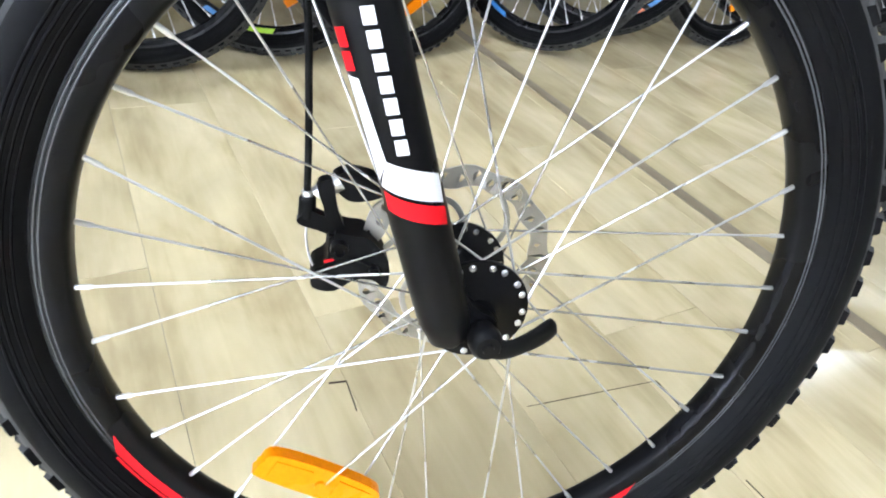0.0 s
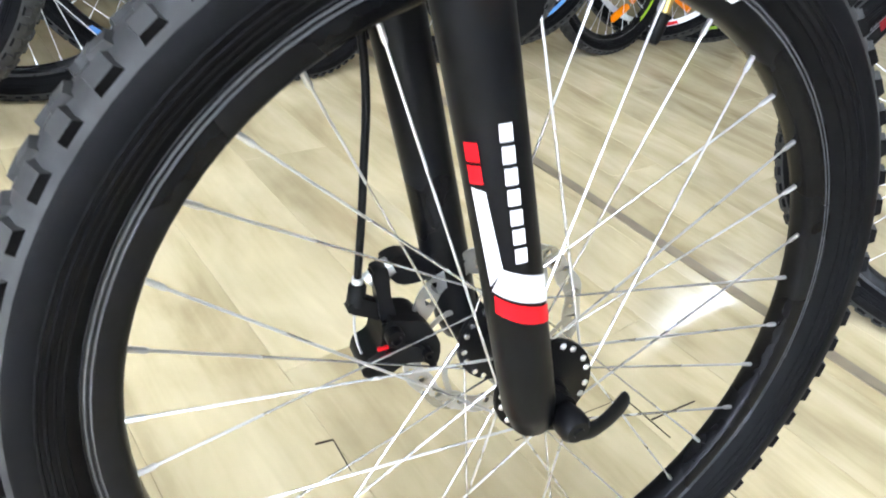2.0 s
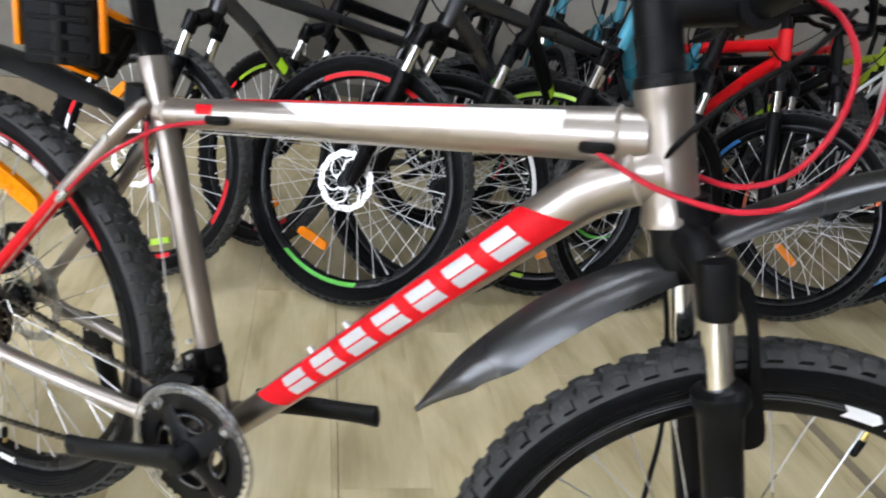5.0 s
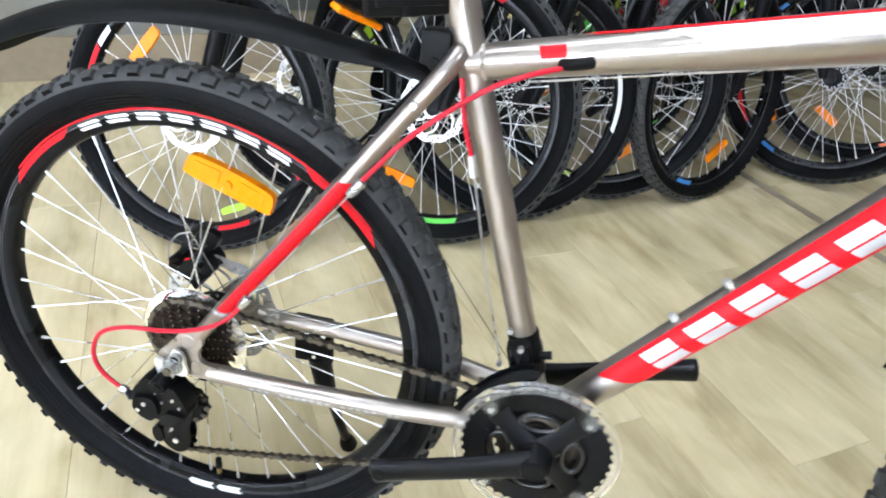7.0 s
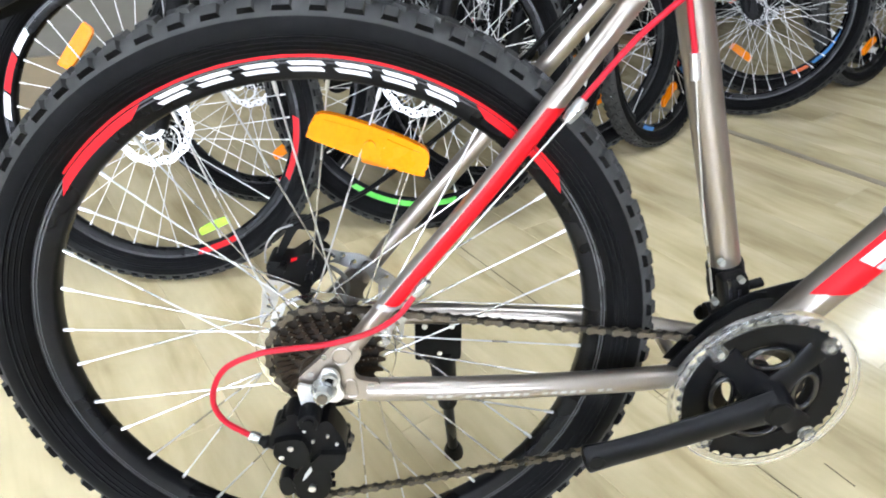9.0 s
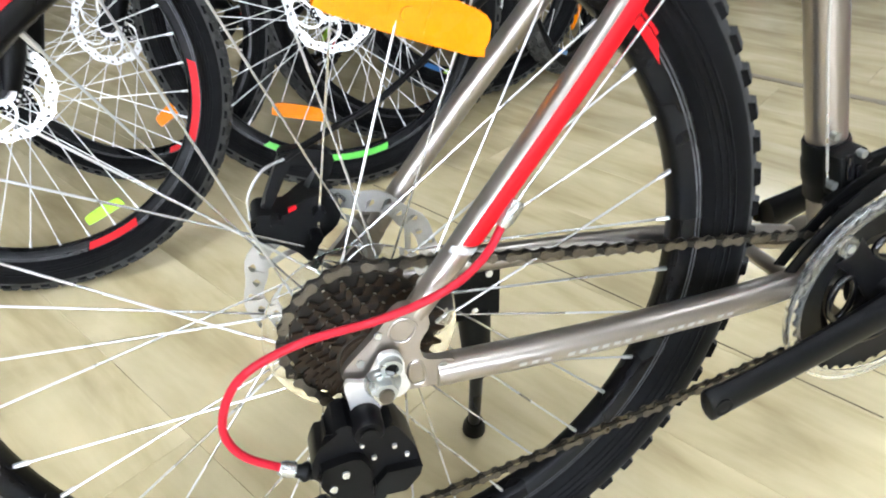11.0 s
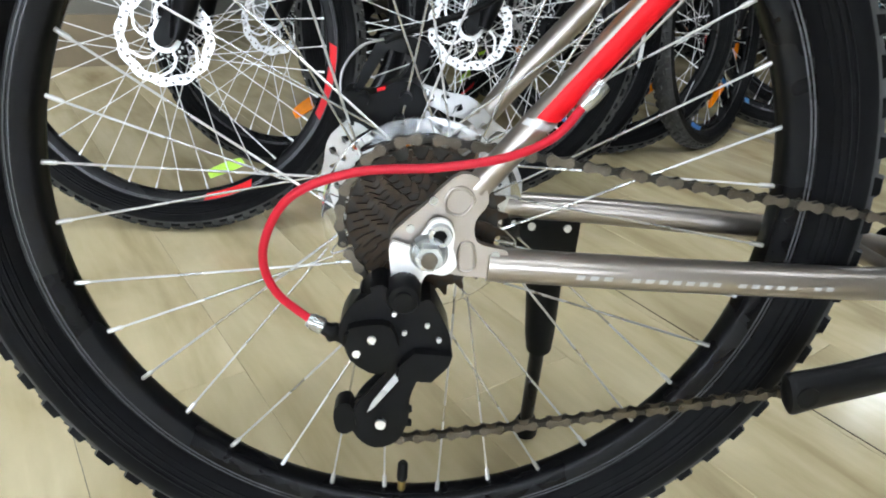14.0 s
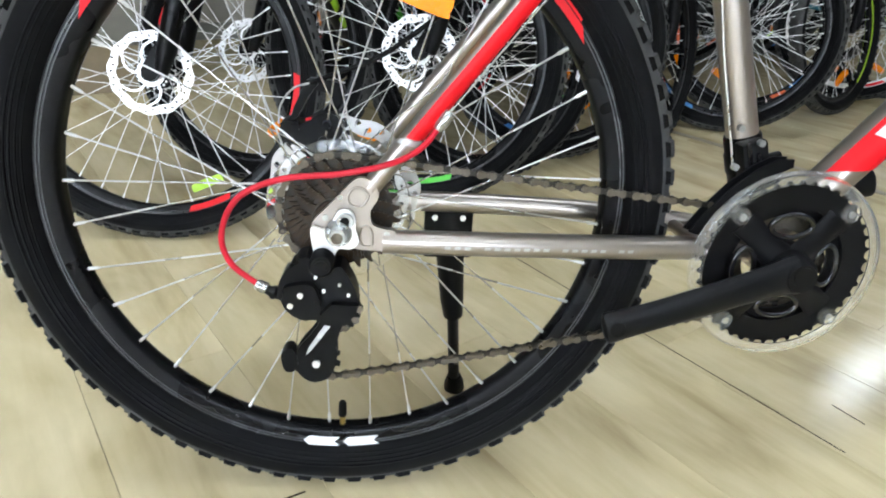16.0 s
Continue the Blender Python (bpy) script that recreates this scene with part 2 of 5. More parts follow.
def block(bm, size, m=None, bevel=0.0, mi=0):
    """A box of that size about the origin of m, its edges rounded."""
    got = bmesh.ops.create_cube(bm, size=1.0)["verts"]
    bmesh.ops.transform(bm, matrix=(m or Matrix()) @ Matrix.Diagonal((*size, 1)), verts=got)
    if bevel:
        edges = list({e for v in got for e in v.link_edges})
        new_geo = bmesh.ops.bevel(bm, geom=edges, offset=bevel, segments=2, affect="EDGES", profile=0.6)
        for f in new_geo["faces"]:
            f.material_index = mi
    for v in got:
        if v.is_valid:
            for f in v.link_faces:
                f.material_index = mi


def slab(bm, outline, y0, y1, bevel=0.0, mi=0):
    """An outline of (x, z) extruded from y0 to y1 (y0 is nearer the viewer's side)."""
    low = [bm.verts.new((x, y0, z)) for x, z in outline]
    top = [bm.verts.new((x, y1, z)) for x, z in outline]
    faces = [bm.faces.new(low), bm.faces.new(top[::-1])]
    n = len(outline)
    for k in range(n):
        faces.append(bm.faces.new((low[k], low[(k + 1) % n], top[(k + 1) % n], top[k])))
    for f in faces:
        f.material_index = mi
    bmesh.ops.recalc_face_normals(bm, faces=faces)
    if bevel:
        bmesh.ops.bevel(bm, geom=[e for e in low[0].link_faces[0].edges], offset=bevel, segments=2, affect="EDGES")
    return faces


def disc(bm, c, r, y0, y1, seg=20, mi=0, bevel=0.0):
    return slab(bm, [(c[0] + r * math.cos(2 * math.pi * k / seg), c[1] + r * math.sin(2 * math.pi * k / seg)) for k in range(seg)], y0, y1, bevel, mi)


def smooth_outline(points, n=5):
    p = [Vector((x, 0, z)) for x, z in points]
    k = len(p)
    out = []
    for i in range(k):
        a, b, c, d = p[i - 1], p[i], p[(i + 1) % k], p[(i + 2) % k]
        for s in range(n):
            t = s / n
            q = 0.5 * (2 * b + (c - a) * t + (2 * a - 5 * b + 4 * c - d) * t * t + (3 * b - a - 3 * c + d) * t ** 3)
            out.append((q.x, q.z))
    return out


def patch(bm, on, corners, nu=6, nv=2, mi=0):
    """A decal: four corners (s, w) laid on a surface by on(s, w)."""
    a, b, c, d = [Vector(q) for q in corners]
    grid = [[bm.verts.new(on(*((a.lerp(b, i / nu)).lerp(d.lerp(c, i / nu), j / nv)))) for j in range(nv + 1)] for i in range(nu + 1)]
    for i in range(nu):
        for j in range(nv):
            bm.faces.new((grid[i][j], grid[i + 1][j], grid[i + 1][j + 1], grid[i][j + 1])).material_index = mi


def on_tube(p0, p1, r0, r1, lift=0.0006, squash=1.0):
    """s metres from p0 along the tube; w metres round it from its side that faces -y, up being positive."""
    p0, p1 = Vector(p0), Vector(p1)
    d = (p1 - p0).normalized()
    side = Vector((0, -1, 0))
    side = (side - d * side.dot(d)).normalized()
    up = side.cross(d)
    if up.z < 0:
        up = -up
    length = (p1 - p0).length

    def on(s, w):
        r = r0 + (r1 - r0) * s / length
        a = w / r
        return p0 + d * s + (r + lift) * (math.cos(a) * side * squash + math.sin(a) * up)
    return on


def on_rim(r_lift=0.0, y=-0.0125):
    """s is an angle in degrees, w the radius."""
    def on(s, w):
        return Vector((w * math.cos(radians(s)), y, w * math.sin(radians(s))))
    return on


# ---- the room ----
U0, U1, V0, V1 = -5.0, 8.0, -4.5, 3.25   # extent along the long axis and across it


def room_box(name, u0, u1, v0, v1, z0, z1, material, label, category, bevel=0.0):
    bm = bmesh.new()
    block(bm, (u1 - u0, v1 - v0, z1 - z0), Matrix.Translation(((u0 + u1) / 2, (v0 + v1) / 2, (z0 + z1) / 2)), bevel)
    ob = part(name, bm, material, m=ROOM_M.copy(), smooth=False)
    return tagged(ob, label, category, kind="structure")


floor = room_box("floor", U0 - 0.2, U1 + 0.2, V0 - 0.2, V1 + 0.2, -0.2, -0.012, M_BASEB, "limed oak laminate floor in long planks", "floor")
room_box("ceiling", U0 - 0.2, U1 + 0.2, V0 - 0.2, V1 + 0.2, CEIL, CEIL + 0.2, M_CEIL, "plain grey-white shop ceiling", "ceiling")
room_box("wall_north", U0, U1, V1, V1 + 0.2, -0.02, CEIL, M_WALL, "beige plastered shop wall behind the bicycles", "wall")


# this wall's shade is painted in by its darker plaster
room_box("wall_pier", U0, 0.45, 2.12, V1, 0.0, CEIL, M_PIER, "plastered wall standing forward beside the bicycles, shade put into its colour", "wall")
room_box("baseboard_pier", U0, 0.452, 2.102, 2.118, 0.001, 0.165, M_SKIRT, "tall brown wooden baseboard along the wall", "baseboard")


def wall_with_window(name, along_u, fixed0, fixed1, a0, a1, w0, w1, z0, z1):
    """A wall with a shop window: four wall pieces round the opening, a frame with mullions, panes, and daylight outside."""
    def span(bm, p0, p1, q0, q1, h0, h1, bevel=0.0):
        size = (p1 - p0, q1 - q0, h1 - h0) if along_u else (q1 - q0, p1 - p0, h1 - h0)
        mid = ((p0 + p1) / 2, (q0 + q1) / 2) if along_u else ((q0 + q1) / 2, (p0 + p1) / 2)
        block(bm, size, Matrix.Translation((*mid, (h0 + h1) / 2)), bevel)
    bm = bmesh.new()
    for p0, p1, h0, h1 in ((a0, w0, -0.02, CEIL), (w1, a1, -0.02, CEIL), (w0, w1, -0.02, z0), (w0, w1, z1, CEIL)):
        span(bm, p0, p1, fixed0, fixed1, h0, h1)
    tagged(part(name, bm, M_WALL, m=ROOM_M.copy(), smooth=False), "beige plastered shop wall with a wide window", "wall", kind="structure")
    mid = (fixed0 + fixed1) / 2
    bm = bmesh.new()
    n = 3
    for k in range(n + 1):
        c = w0 + (w1 - w0) * k / n
        c = min(max(c, w0 + 0.03), w1 - 0.03)
        span(bm, c - 0.03, c + 0.03, mid - 0.035, mid + 0.035, z0, z1)
    span(bm, w0, w1, mid - 0.03, mid + 0.03, z0, z0 + 0.06)
    span(bm, w0, w1, mid - 0.03, mid + 0.03, z1 - 0.06, z1)
    win = part("window_" + name[-4:].strip("_"), bm, M_DARKP, m=ROOM_M.copy(), smooth=False)
    tagged(win, "wide shop window with a dark frame, daylight outside", "window", kind="structure")
    for k in range(n):
        bm = bmesh.new()
        p0, p1 = w0 + (w1 - w0) * k / n + 0.03, w0 + (w1 - w0) * (k + 1) / n - 0.03
        span(bm, p0, p1, mid - 0.004, mid + 0.004, z0 + 0.06, z1 - 0.06)
        part("pane", bm, M_PANE, win, "clear window pane", smooth=False).visible_shadow = False
    bm = bmesh.new()
    out = fixed0 - 0.6 if fixed0 < 0 else fixed1 + 0.6
    span(bm, w0 - 1.0, w1 + 1.0, out - 0.01, out, z0 - 0.8, z1 + 0.8)
    tagged(part("backdrop", bm, M_DAY, m=ROOM_M.copy(), smooth=False), "bright daylight outside the shop window", "daylight", kind="structure")


wall_with_window("wall_south", True, V0 - 0.2, V0, U0, U1, -4.7, -1.2, 0.8, 2.8)
wall_with_window("wall_west", False, U0 - 0.2, U0, V0, V1, -3.9, -0.9, 0.5, 2.8)
room_box("wall_east", U1, U1 + 0.2, V0, V1, -0.02, CEIL, M_WALL, "beige plastered shop wall", "wall")
room_box("floor_strip", 1.768, 1.800, V0, V1, 0.0004, 0.0022, M_STRIP, "worn brown cover strip across the laminate floor", "floor strip")
room_box("baseboard", 0.46, U1, V1 - 0.018, V1 - 0.002, 0.001, 0.09, M_BASEB, "grey baseboard along the wall", "baseboard")


def ceiling_lamp(u, v, length=1.25, width=0.3):
    bm = bmesh.new()
    block(bm, (length, width, 0.05), bevel=0.006)
    at = RU * u + RV * v + Vector((0, 0, CEIL - 0.027))
    body = part("ceiling_lamp", bm, M_WHITER, m=Matrix.Translation(at) @ ROOM_M, smooth=False)
    tagged(body, "unseen white linear ceiling lamp with a glowing diffuser", "lamp", "ceiling lamps")
    bm = bmesh.new()
    block(bm, (length - 0.04, width - 0.04, 0.012), bevel=0.003)
    part("diffuser", bm, M_LAMP, body, m=Matrix.Translation((0, 0, -0.029)), smooth=False)


# out of view, placed from the highlight along the top tube
for lu in (-1.75, -0.30):
    ceiling_lamp(lu, -0.15)
# unseen fill lamps, added to brighten the near and right side
for lu in (-0.4, 1.9, 3.6):
    ceiling_lamp(lu, -1.9)
# out of view, placed from the glare on the floor
ceiling_lamp(6.1, 0.95)
# one more unseen fill lamp, added overhead for brightness
ceiling_lamp(0.95, 0.3)

# ---- wheel ----
RN, RT = 0.266, 0.337                   # spoke seat and tyre radius


def tyre_mesh():
    bm = bmesh.new()
    prof = [(0.284, -0.0105), (0.289, -0.0175), (0.297, -0.0245), (0.307, -0.0275), (0.317, -0.0262), (0.325, -0.0215), (0.3305, -0.012), (0.332, 0.0)]
    prof = prof + [(r, -y) for r, y in prof[-2::-1]]
    lathe(bm, prof, 96)
    for f in bm.faces:
        c = f.calc_center_median()
        if math.hypot(c.x, c.z) > 0.3205:
            f.material_index = 1
    for ry, side in ((0.2900, 0.0182), (0.2937, 0.0214), (0.2974, 0.0244), (0.3015, 0.0258)):
        for s in (-1, 1):
            yy = s * side
            lathe(bm, [(ry, yy), (ry + 0.0005, yy + s * 0.0014), (ry + 0.0013, yy + s * 0.0016), (ry + 0.0021, yy + s * 0.0010)], 96)
    n = 72

    def knob(a, y, w, l, h, r, tilt=0.0, skew=0.0):
        m = Matrix.Rotation(-a, 4, "Y") @ Matrix.Translation((r, y, 0)) @ Matrix.Rotation(tilt, 4, "Z") @ Matrix.Rotation(skew, 4, "X")
        lo = [m @ Vector((-0.002, sy * w / 2, sz * l / 2)) for sy, sz in ((-1, -1), (1, -1), (1, 1), (-1, 1))]
        hi = [m @ Vector((h, sy * w * 0.40, sz * l * 0.40)) for sy, sz in ((-1, -1), (1, -1), (1, 1), (-1, 1))]
        v = [bm.verts.new(p) for p in lo + hi]
        for f in ((4, 5, 6, 7), (0, 1, 5, 4), (1, 2, 6, 5), (2, 3, 7, 6), (3, 0, 4, 7)):
            # outer knob flanks take the black rubber, which paints their shade
            shaded_flank = (f == (1, 2, 6, 5) and y > 0.015) or (f == (3, 0, 4, 7) and y < -0.015)
            bm.faces.new([v[k] for k in f]).material_index = 0 if shaded_flank else 1
    for k in range(n):
        a = 2 * math.pi * k / n
        half = math.pi / n
        for s in (-1, 1):
            knob(a + (half if s > 0 else 0), s * 0.0205, 0.0125, 0.0165 if k % 2 else 0.0145, 0.0029, 0.3262, s * 0.72)
            knob(a + half * (0.5 if s > 0 else 1.5), s * 0.0078, 0.0112, 0.0145, 0.0026, 0.3318, s * 0.2, s * 0.35)
        if k % 2:
            knob(a + half * 0.1, 0, 0.008, 0.012, 0.0036, 0.332)
    bmesh.ops.recalc_face_normals(bm, faces=bm.faces[:])
    return bm


def rim_mesh():
    bm = bmesh.new()
    face = [(0.2635, -0.0035), (0.2645, -0.0085), (0.2675, -0.0112), (0.2770, -0.0122)]
    for r in (0.2785, 0.2815, 0.2845):
        face += [(r, -0.0123), (r + 0.0003, -0.0115), (r + 0.0012, -0.0115), (r + 0.0015, -0.0123)]
    face += [(0.2885, -0.0122), (0.2885, -0.0100), (0.280, -0.0095)]
    prof = face + [(r, -y) for r, y in face[::-1]]
    rings = lathe(bm, prof, 96, closed=True)
    bmesh.ops.recalc_face_normals(bm, faces=bm.faces[:])
    for f in bm.faces:
        c = f.calc_center_median()
        r = math.hypot(c.x, c.z)
        # groove floors get the painted glint
        if abs(c.y) < 0.0122 and abs(c.y) > 0.0113 and 0.278 < r < 0.287:
            f.material_index = 1
    return bm


def spoke_mesh(side, lead, flange=0.029, width=0.031):
    def build():
        bm = bmesh.new()
        a = radians(62) * (1 if lead else -1)
        hub = Vector((flange * math.cos(a), side * width, flange * math.sin(a)))
        rim = Vector((RN, side * 0.002, 0))
        d = (rim - hub).normalized()
        tube(bm, [hub, rim - d * 0.012], 0.00092, 6, caps=False)
        tube(bm, [rim - d * 0.014, rim - d * 0.012, rim - d * 0.002, rim + d * 0.003], [0.0013, 0.0019, 0.0019, 0.0026], 8)
        tube(bm, [hub - Vector((0, side * 0.004, 0)), hub + Vector((0, side * 0.0032, 0)), hub + Vector((0, side * 0.0042, 0))], [0.0024, 0.0026, 0.0014], 8)
        return bm
    return build


def hub_mesh(flange=0.033, width=0.031, half=0.05):
    def build():
        bm = bmesh.new()
        prof = [(0.006, -half), (0.011, -half), (0.012, -width - 0.008), (0.018, -width - 0.004), (flange, -width - 0.0022), (flange + 0.0005, -width), (flange, -width + 0.002),
                (0.019, -width + 0.005), (0.0145, -width + 0.012)]
        prof = prof + [(r, -y) for r, y in prof[::-1]]
        lathe(bm, prof, 36)
        tube(bm, [(0, -half - 0.012, 0), (0, half + 0.012, 0)], 0.0055, 12)
        bmesh.ops.recalc_face_normals(bm, faces=bm.faces[:])
        return bm
    return build


def rotor_mesh():
    """A perforated brake disc with a wavy rim and six swept arms."""
    bm = bmesh.new()
    n, th = 72, 0.0018
    for i in range(n):
        a0, a1 = 2 * math.pi * i / n, 2 * math.pi * (i + 1) / n

        def ro(a):
            return 0.0795 + 0.0016 * math.sin(12 * a)

        def ri(a):
            return 0.0635 + 0.0018 * math.sin(12 * a + 1.2)
        # each cell leaves a diamond-shaped hole in its middle
        mid = (a0 + a1) / 2
        hole = i % 2 == 0
        for y in (-th / 2, th / 2):
            def v(r, a):
                return bm.verts.new((r * math.cos(a), y, r * math.sin(a)))
            if not hole:
                bm.faces.new((v(ri(a0), a0), v(ro(a0), a0), v(ro(a1), a1), v(ri(a1), a1)))
            else:
                rc = (0.070 if i % 4 else 0.0745)
                hw, hh = 0.0036, 0.0036
                c = [(rc - hh, mid), (rc, mid - hw / rc), (rc + hh, mid), (rc, mid + hw / rc)]
                o = [(ri(a0), a0), (ro(a0), a0), (ro(a1), a1), (ri(a1), a1)]
                bm.faces.new([v(*o[0]), v(*o[1]), v(*c[1])])
                bm.faces.new([v(*o[1]), v(*o[2]), v(*c[2]), v(*c[1])])
                bm.faces.new([v(*o[2]), v(*o[3]), v(*c[3]), v(*c[2])])
                bm.faces.new([v(*o[3]), v(*o[0]), v(*c[1]), v(*c[0])])
                bm.faces.new([v(*o[3]), v(*c[0]), v(*c[3])])
        for r in (ro, ri):
            q = [bm.verts.new((r(a) * math.cos(a), y, r(a) * math.sin(a))) for a, y in ((a0, -th / 2), (a1, -th / 2), (a1, th / 2), (a0, th / 2))]
            bm.faces.new(q)
    bmesh.ops.remove_doubles(bm, verts=bm.verts[:], dist=1e-5)
    for k in range(6):
        a = 2 * math.pi * k / 6
        pts = [(r * math.cos(a + s), 0, r * math.sin(a + s)) for r, s in ((0.022, 0), (0.038, 0.12), (0.052, 0.36), (0.0655, 0.72))]
        tube(bm, spline(pts, 4), 0.0027, 6, squash=0.3)
    lathe(bm, [(0.017, -0.001), (0.026, -0.001), (0.026, 0.001), (0.017, 0.001)], 36, closed=True)
    for k in range(6):
        a = 2 * math.pi * (k + 0.3) / 6
        disc(bm, (0.0215 * math.cos(a), 0.0215 * math.sin(a)), 0.003, -0.003, 0.003, 8)
    bmesh.ops.recalc_face_normals(bm, faces=bm.faces[:])
    return bm


def reflector_mesh():
    """A ribbed bar reflector with a rounded outline, clipped to the spokes; 0.11 m long."""
    bm = bmesh.new()
    out = [(-0.054, 0.004), (-0.048, 0.013), (-0.02, 0.0165), (0.02, 0.0165), (0.048, 0.013), (0.054, 0.004), (0.054, -0.006), (0.046, -0.0125), (-0.046, -0.0125), (-0.054, -0.006)]
    slab(bm, smooth_outline(out, 3), -0.0055, 0.0055, 0.0015)
    disc(bm, (0, 0.0), 0.005, -0.0085, -0.004, 14)
    for s in (-1, 1):
        slab(bm, [(s * 0.012, -0.008), (s * 0.044, -0.008), (s * 0.044, 0.009), (s * 0.012, 0.011)], -0.0066, -0.0054, 0.0004)
    return bm


def valve_mesh():
    bm = bmesh.new()
    tube(bm, [(RN + 0.004, 0, 0), (RN - 0.014, 0, 0)], 0.0034, 12, mi=1)
    tube(bm, [(RN - 0.013, 0, 0), (RN - 0.015, 0, 0), (RN - 0.030, 0, 0), (RN - 0.032, 0, 0)], [0.0042, 0.0048, 0.0044, 0.003], 12, mi=0)
    return bm


def rim_decal(bars, y=-0.0132):
    """Arcs on the rim's side: (angle from, angle to, radius from, radius to, lean in degrees)."""
    def build():
        bm = bmesh.new()
        for a0, a1, r0, r1, lean in bars:
            patch(bm, on_rim(y=y), [(a0, r0), (a1, r0), (a1 + lean, r1), (a0 + lean, r1)], max(2, int(abs(a1 - a0) / 2)), 1)
        return bm
    return build


def letters(a0, a1, r0, r1, n=7, lean=0.8):
    step = (a1 - a0) / n
    return [(a0 + k * step + 0.1 * step, a0 + (k + 0.82) * step, r0, r1, lean) for k in range(n)]


def turn(deg):
    return Matrix.Rotation(-radians(deg), 4, "Y")


def wheel(parent, m, phase, valve, name="wheel", rim=None, tyre=None, flange=0.033, disc_side=True, half=0.05, label="", bright=False):
    """A spoked wheel about its own y axis; returns the rim, which carries the rest. bright: spokes and disc lightened
    as if strongly lit.
    """
    w = shared(name, "rim", rim_mesh, rim or [M_RIM, M_RIMLINE], parent, label or "black rim laced with thirty-six steel spokes", m)
    shared("tyre", "tyre", tyre_mesh, tyre or [M_TYRE, M_TREAD], w, "knobbly black tyre", turn(7 * phase))
    shared("hub", ("hub", flange, half), hub_mesh(flange, 0.031, half), M_BLACK, w, "black hub")
    for i in range(36):
        side, lead = (1 if i % 2 else -1), (i // 2) % 2
        shared("spoke", ("spoke", side, lead, flange), spoke_mesh(side, lead, flange - 0.004), M_SPOKEB if bright else M_SPOKE, w, m=turn(phase + 10 * i))
    if disc_side:
        shared("brake_disc", "rotor", rotor_mesh, M_ROTORB if bright else M_STEEL, w, "perforated steel brake disc", Matrix.Translation((0, 0.0425, 0)) @ turn(phase))
    shared("valve", "valve", valve_mesh, [M_BLACKM, M_BRASS], w, "capped brass valve", turn(valve))
    return w


# ---- the silver mountain bicycle, leaning on its kickstand ----
LEAN = radians(-5)
bike = new("mountain_bicycle")
bike.matrix_basis = Matrix.Rotation(LEAN, 4, "X")
tagged(bike, "silver mountain bicycle with red panels, on its kickstand, without pedals", "bicycle")

# front end turns about the steering axis
STEER, RAKE = radians(16.4), radians(20)
AXIS = Vector((-math.sin(RAKE), 0, math.cos(RAKE)))
FRONT = Matrix.Translation((1.1043, 0.0109, 0.3375)) @ Matrix.Rotation(STEER, 4, AXIS)

# wheels
rear = wheel(bike, Matrix.Translation((0, 0, 0.337)), 176.8, -90, flange=0.033, half=0.06)
front = wheel(bike, FRONT, 141.2, 80, flange=0.038, half=0.05)
def rim_marks(w, bars, material, name, label):
    for bar in bars:
        part(name, rim_decal([bar])(), material, w, label)


for w, top in ((rear, 90), (front, -100)):
    rim_marks(w, [(top - 50, top + 50, 0.2835, 0.2868, 0), (top - 54, top - 33, 0.2755, 0.2825, 3), (top + 33, top + 54, 0.2755, 0.2825, -3)], M_RED, "decal", "red rim decal")
    rim_marks(w, [(p, q, r0 + h, r0 + h + 0.0034, l) for p, q, r0, r1, l in letters(top - 28, top + 28, 0.2722, 0.2810) for h in (0, 0.0050)], M_WHITE, "lettering_bar", "white mark")
    v = top + 180
    rim_marks(w, [(v - 7.6, v - 0.5, 0.2730, 0.2790, -1.2), (v - 8.8, v - 1.7, 0.2790, 0.2850, 1.2), (v + 1.5, v + 8.6, 0.2730, 0.2790, -1.2), (v + 0.3, v + 7.4, 0.2790, 0.2850, 1.2)], M_WHITE, "decal", "white rim decal by the valve")
part("reflector", reflector_mesh(), M_AMBER, rear, "amber spoke reflector", Matrix.Translation((0.049, -0.004, 0.207)) @ turn(-20))
part("reflector", reflector_mesh(), M_AMBER, front, "amber spoke reflector", Matrix.Translation((-0.098, -0.004, -0.185)) @ turn(-28))

# frame
HT0, HT1 = Vector((0.9095, 0, 0.751)), Vector((0.8655, 0, 0.868))
TT0, TT1 = Vector((0.303, 0, 0.7105)), Vector((0.868, 0, 0.823))
ST0, ST1 = Vector((0.437, 0, 0.305)), Vector((0.2895, 0, 0.765))
DT0, DT1 = Vector((0.452, 0, 0.3135)), Vector((0.7975, 0, 0.7255))


def along(p, q, ts):
    return [p.lerp(q, t) for t in ts]


bm = bmesh.new()
tube(bm, along(HT0, HT1, (0, 0.06, 0.09, 0.2, 0.8, 0.91, 0.94, 1)), [0.0278, 0.0278, 0.0266, 0.0258, 0.0250, 0.0254, 0.0262, 0.0262], 32)
head = part("head_tube", bm, M_SILVER, bike)
bm = bmesh.new()
tube(bm, along(TT0, TT1, (0, 0.3, 0.7, 1)), [0.0172, 0.0196, 0.0236, 0.0262], 28)
top_tube = part("top_tube", bm, M_SILVER, bike)
bm = bmesh.new()
tube(bm, [*along(DT0, DT1, (0, 0.25, 0.5, 0.8)), *spline([DT0.lerp(DT1, 0.9), (0.812, 0, 0.741), (0.843, 0, 0.771), (0.889, 0, 0.799)], 4)],
     [0.0190, 0.0208, 0.0226, 0.0248] + [0.0255, 0.0257, 0.0259, 0.0261] + [0.0264, 0.0266, 0.0270, 0.0274, 0.0278, 0.0281, 0.0284, 0.0286, 0.0288], 28)
down_tube = part("down_tube", bm, M_SILVER, bike)
bm = bmesh.new()
tube(bm, along(ST0, ST1, (0, 0.2, 0.9, 1)), 0.0155, 24)
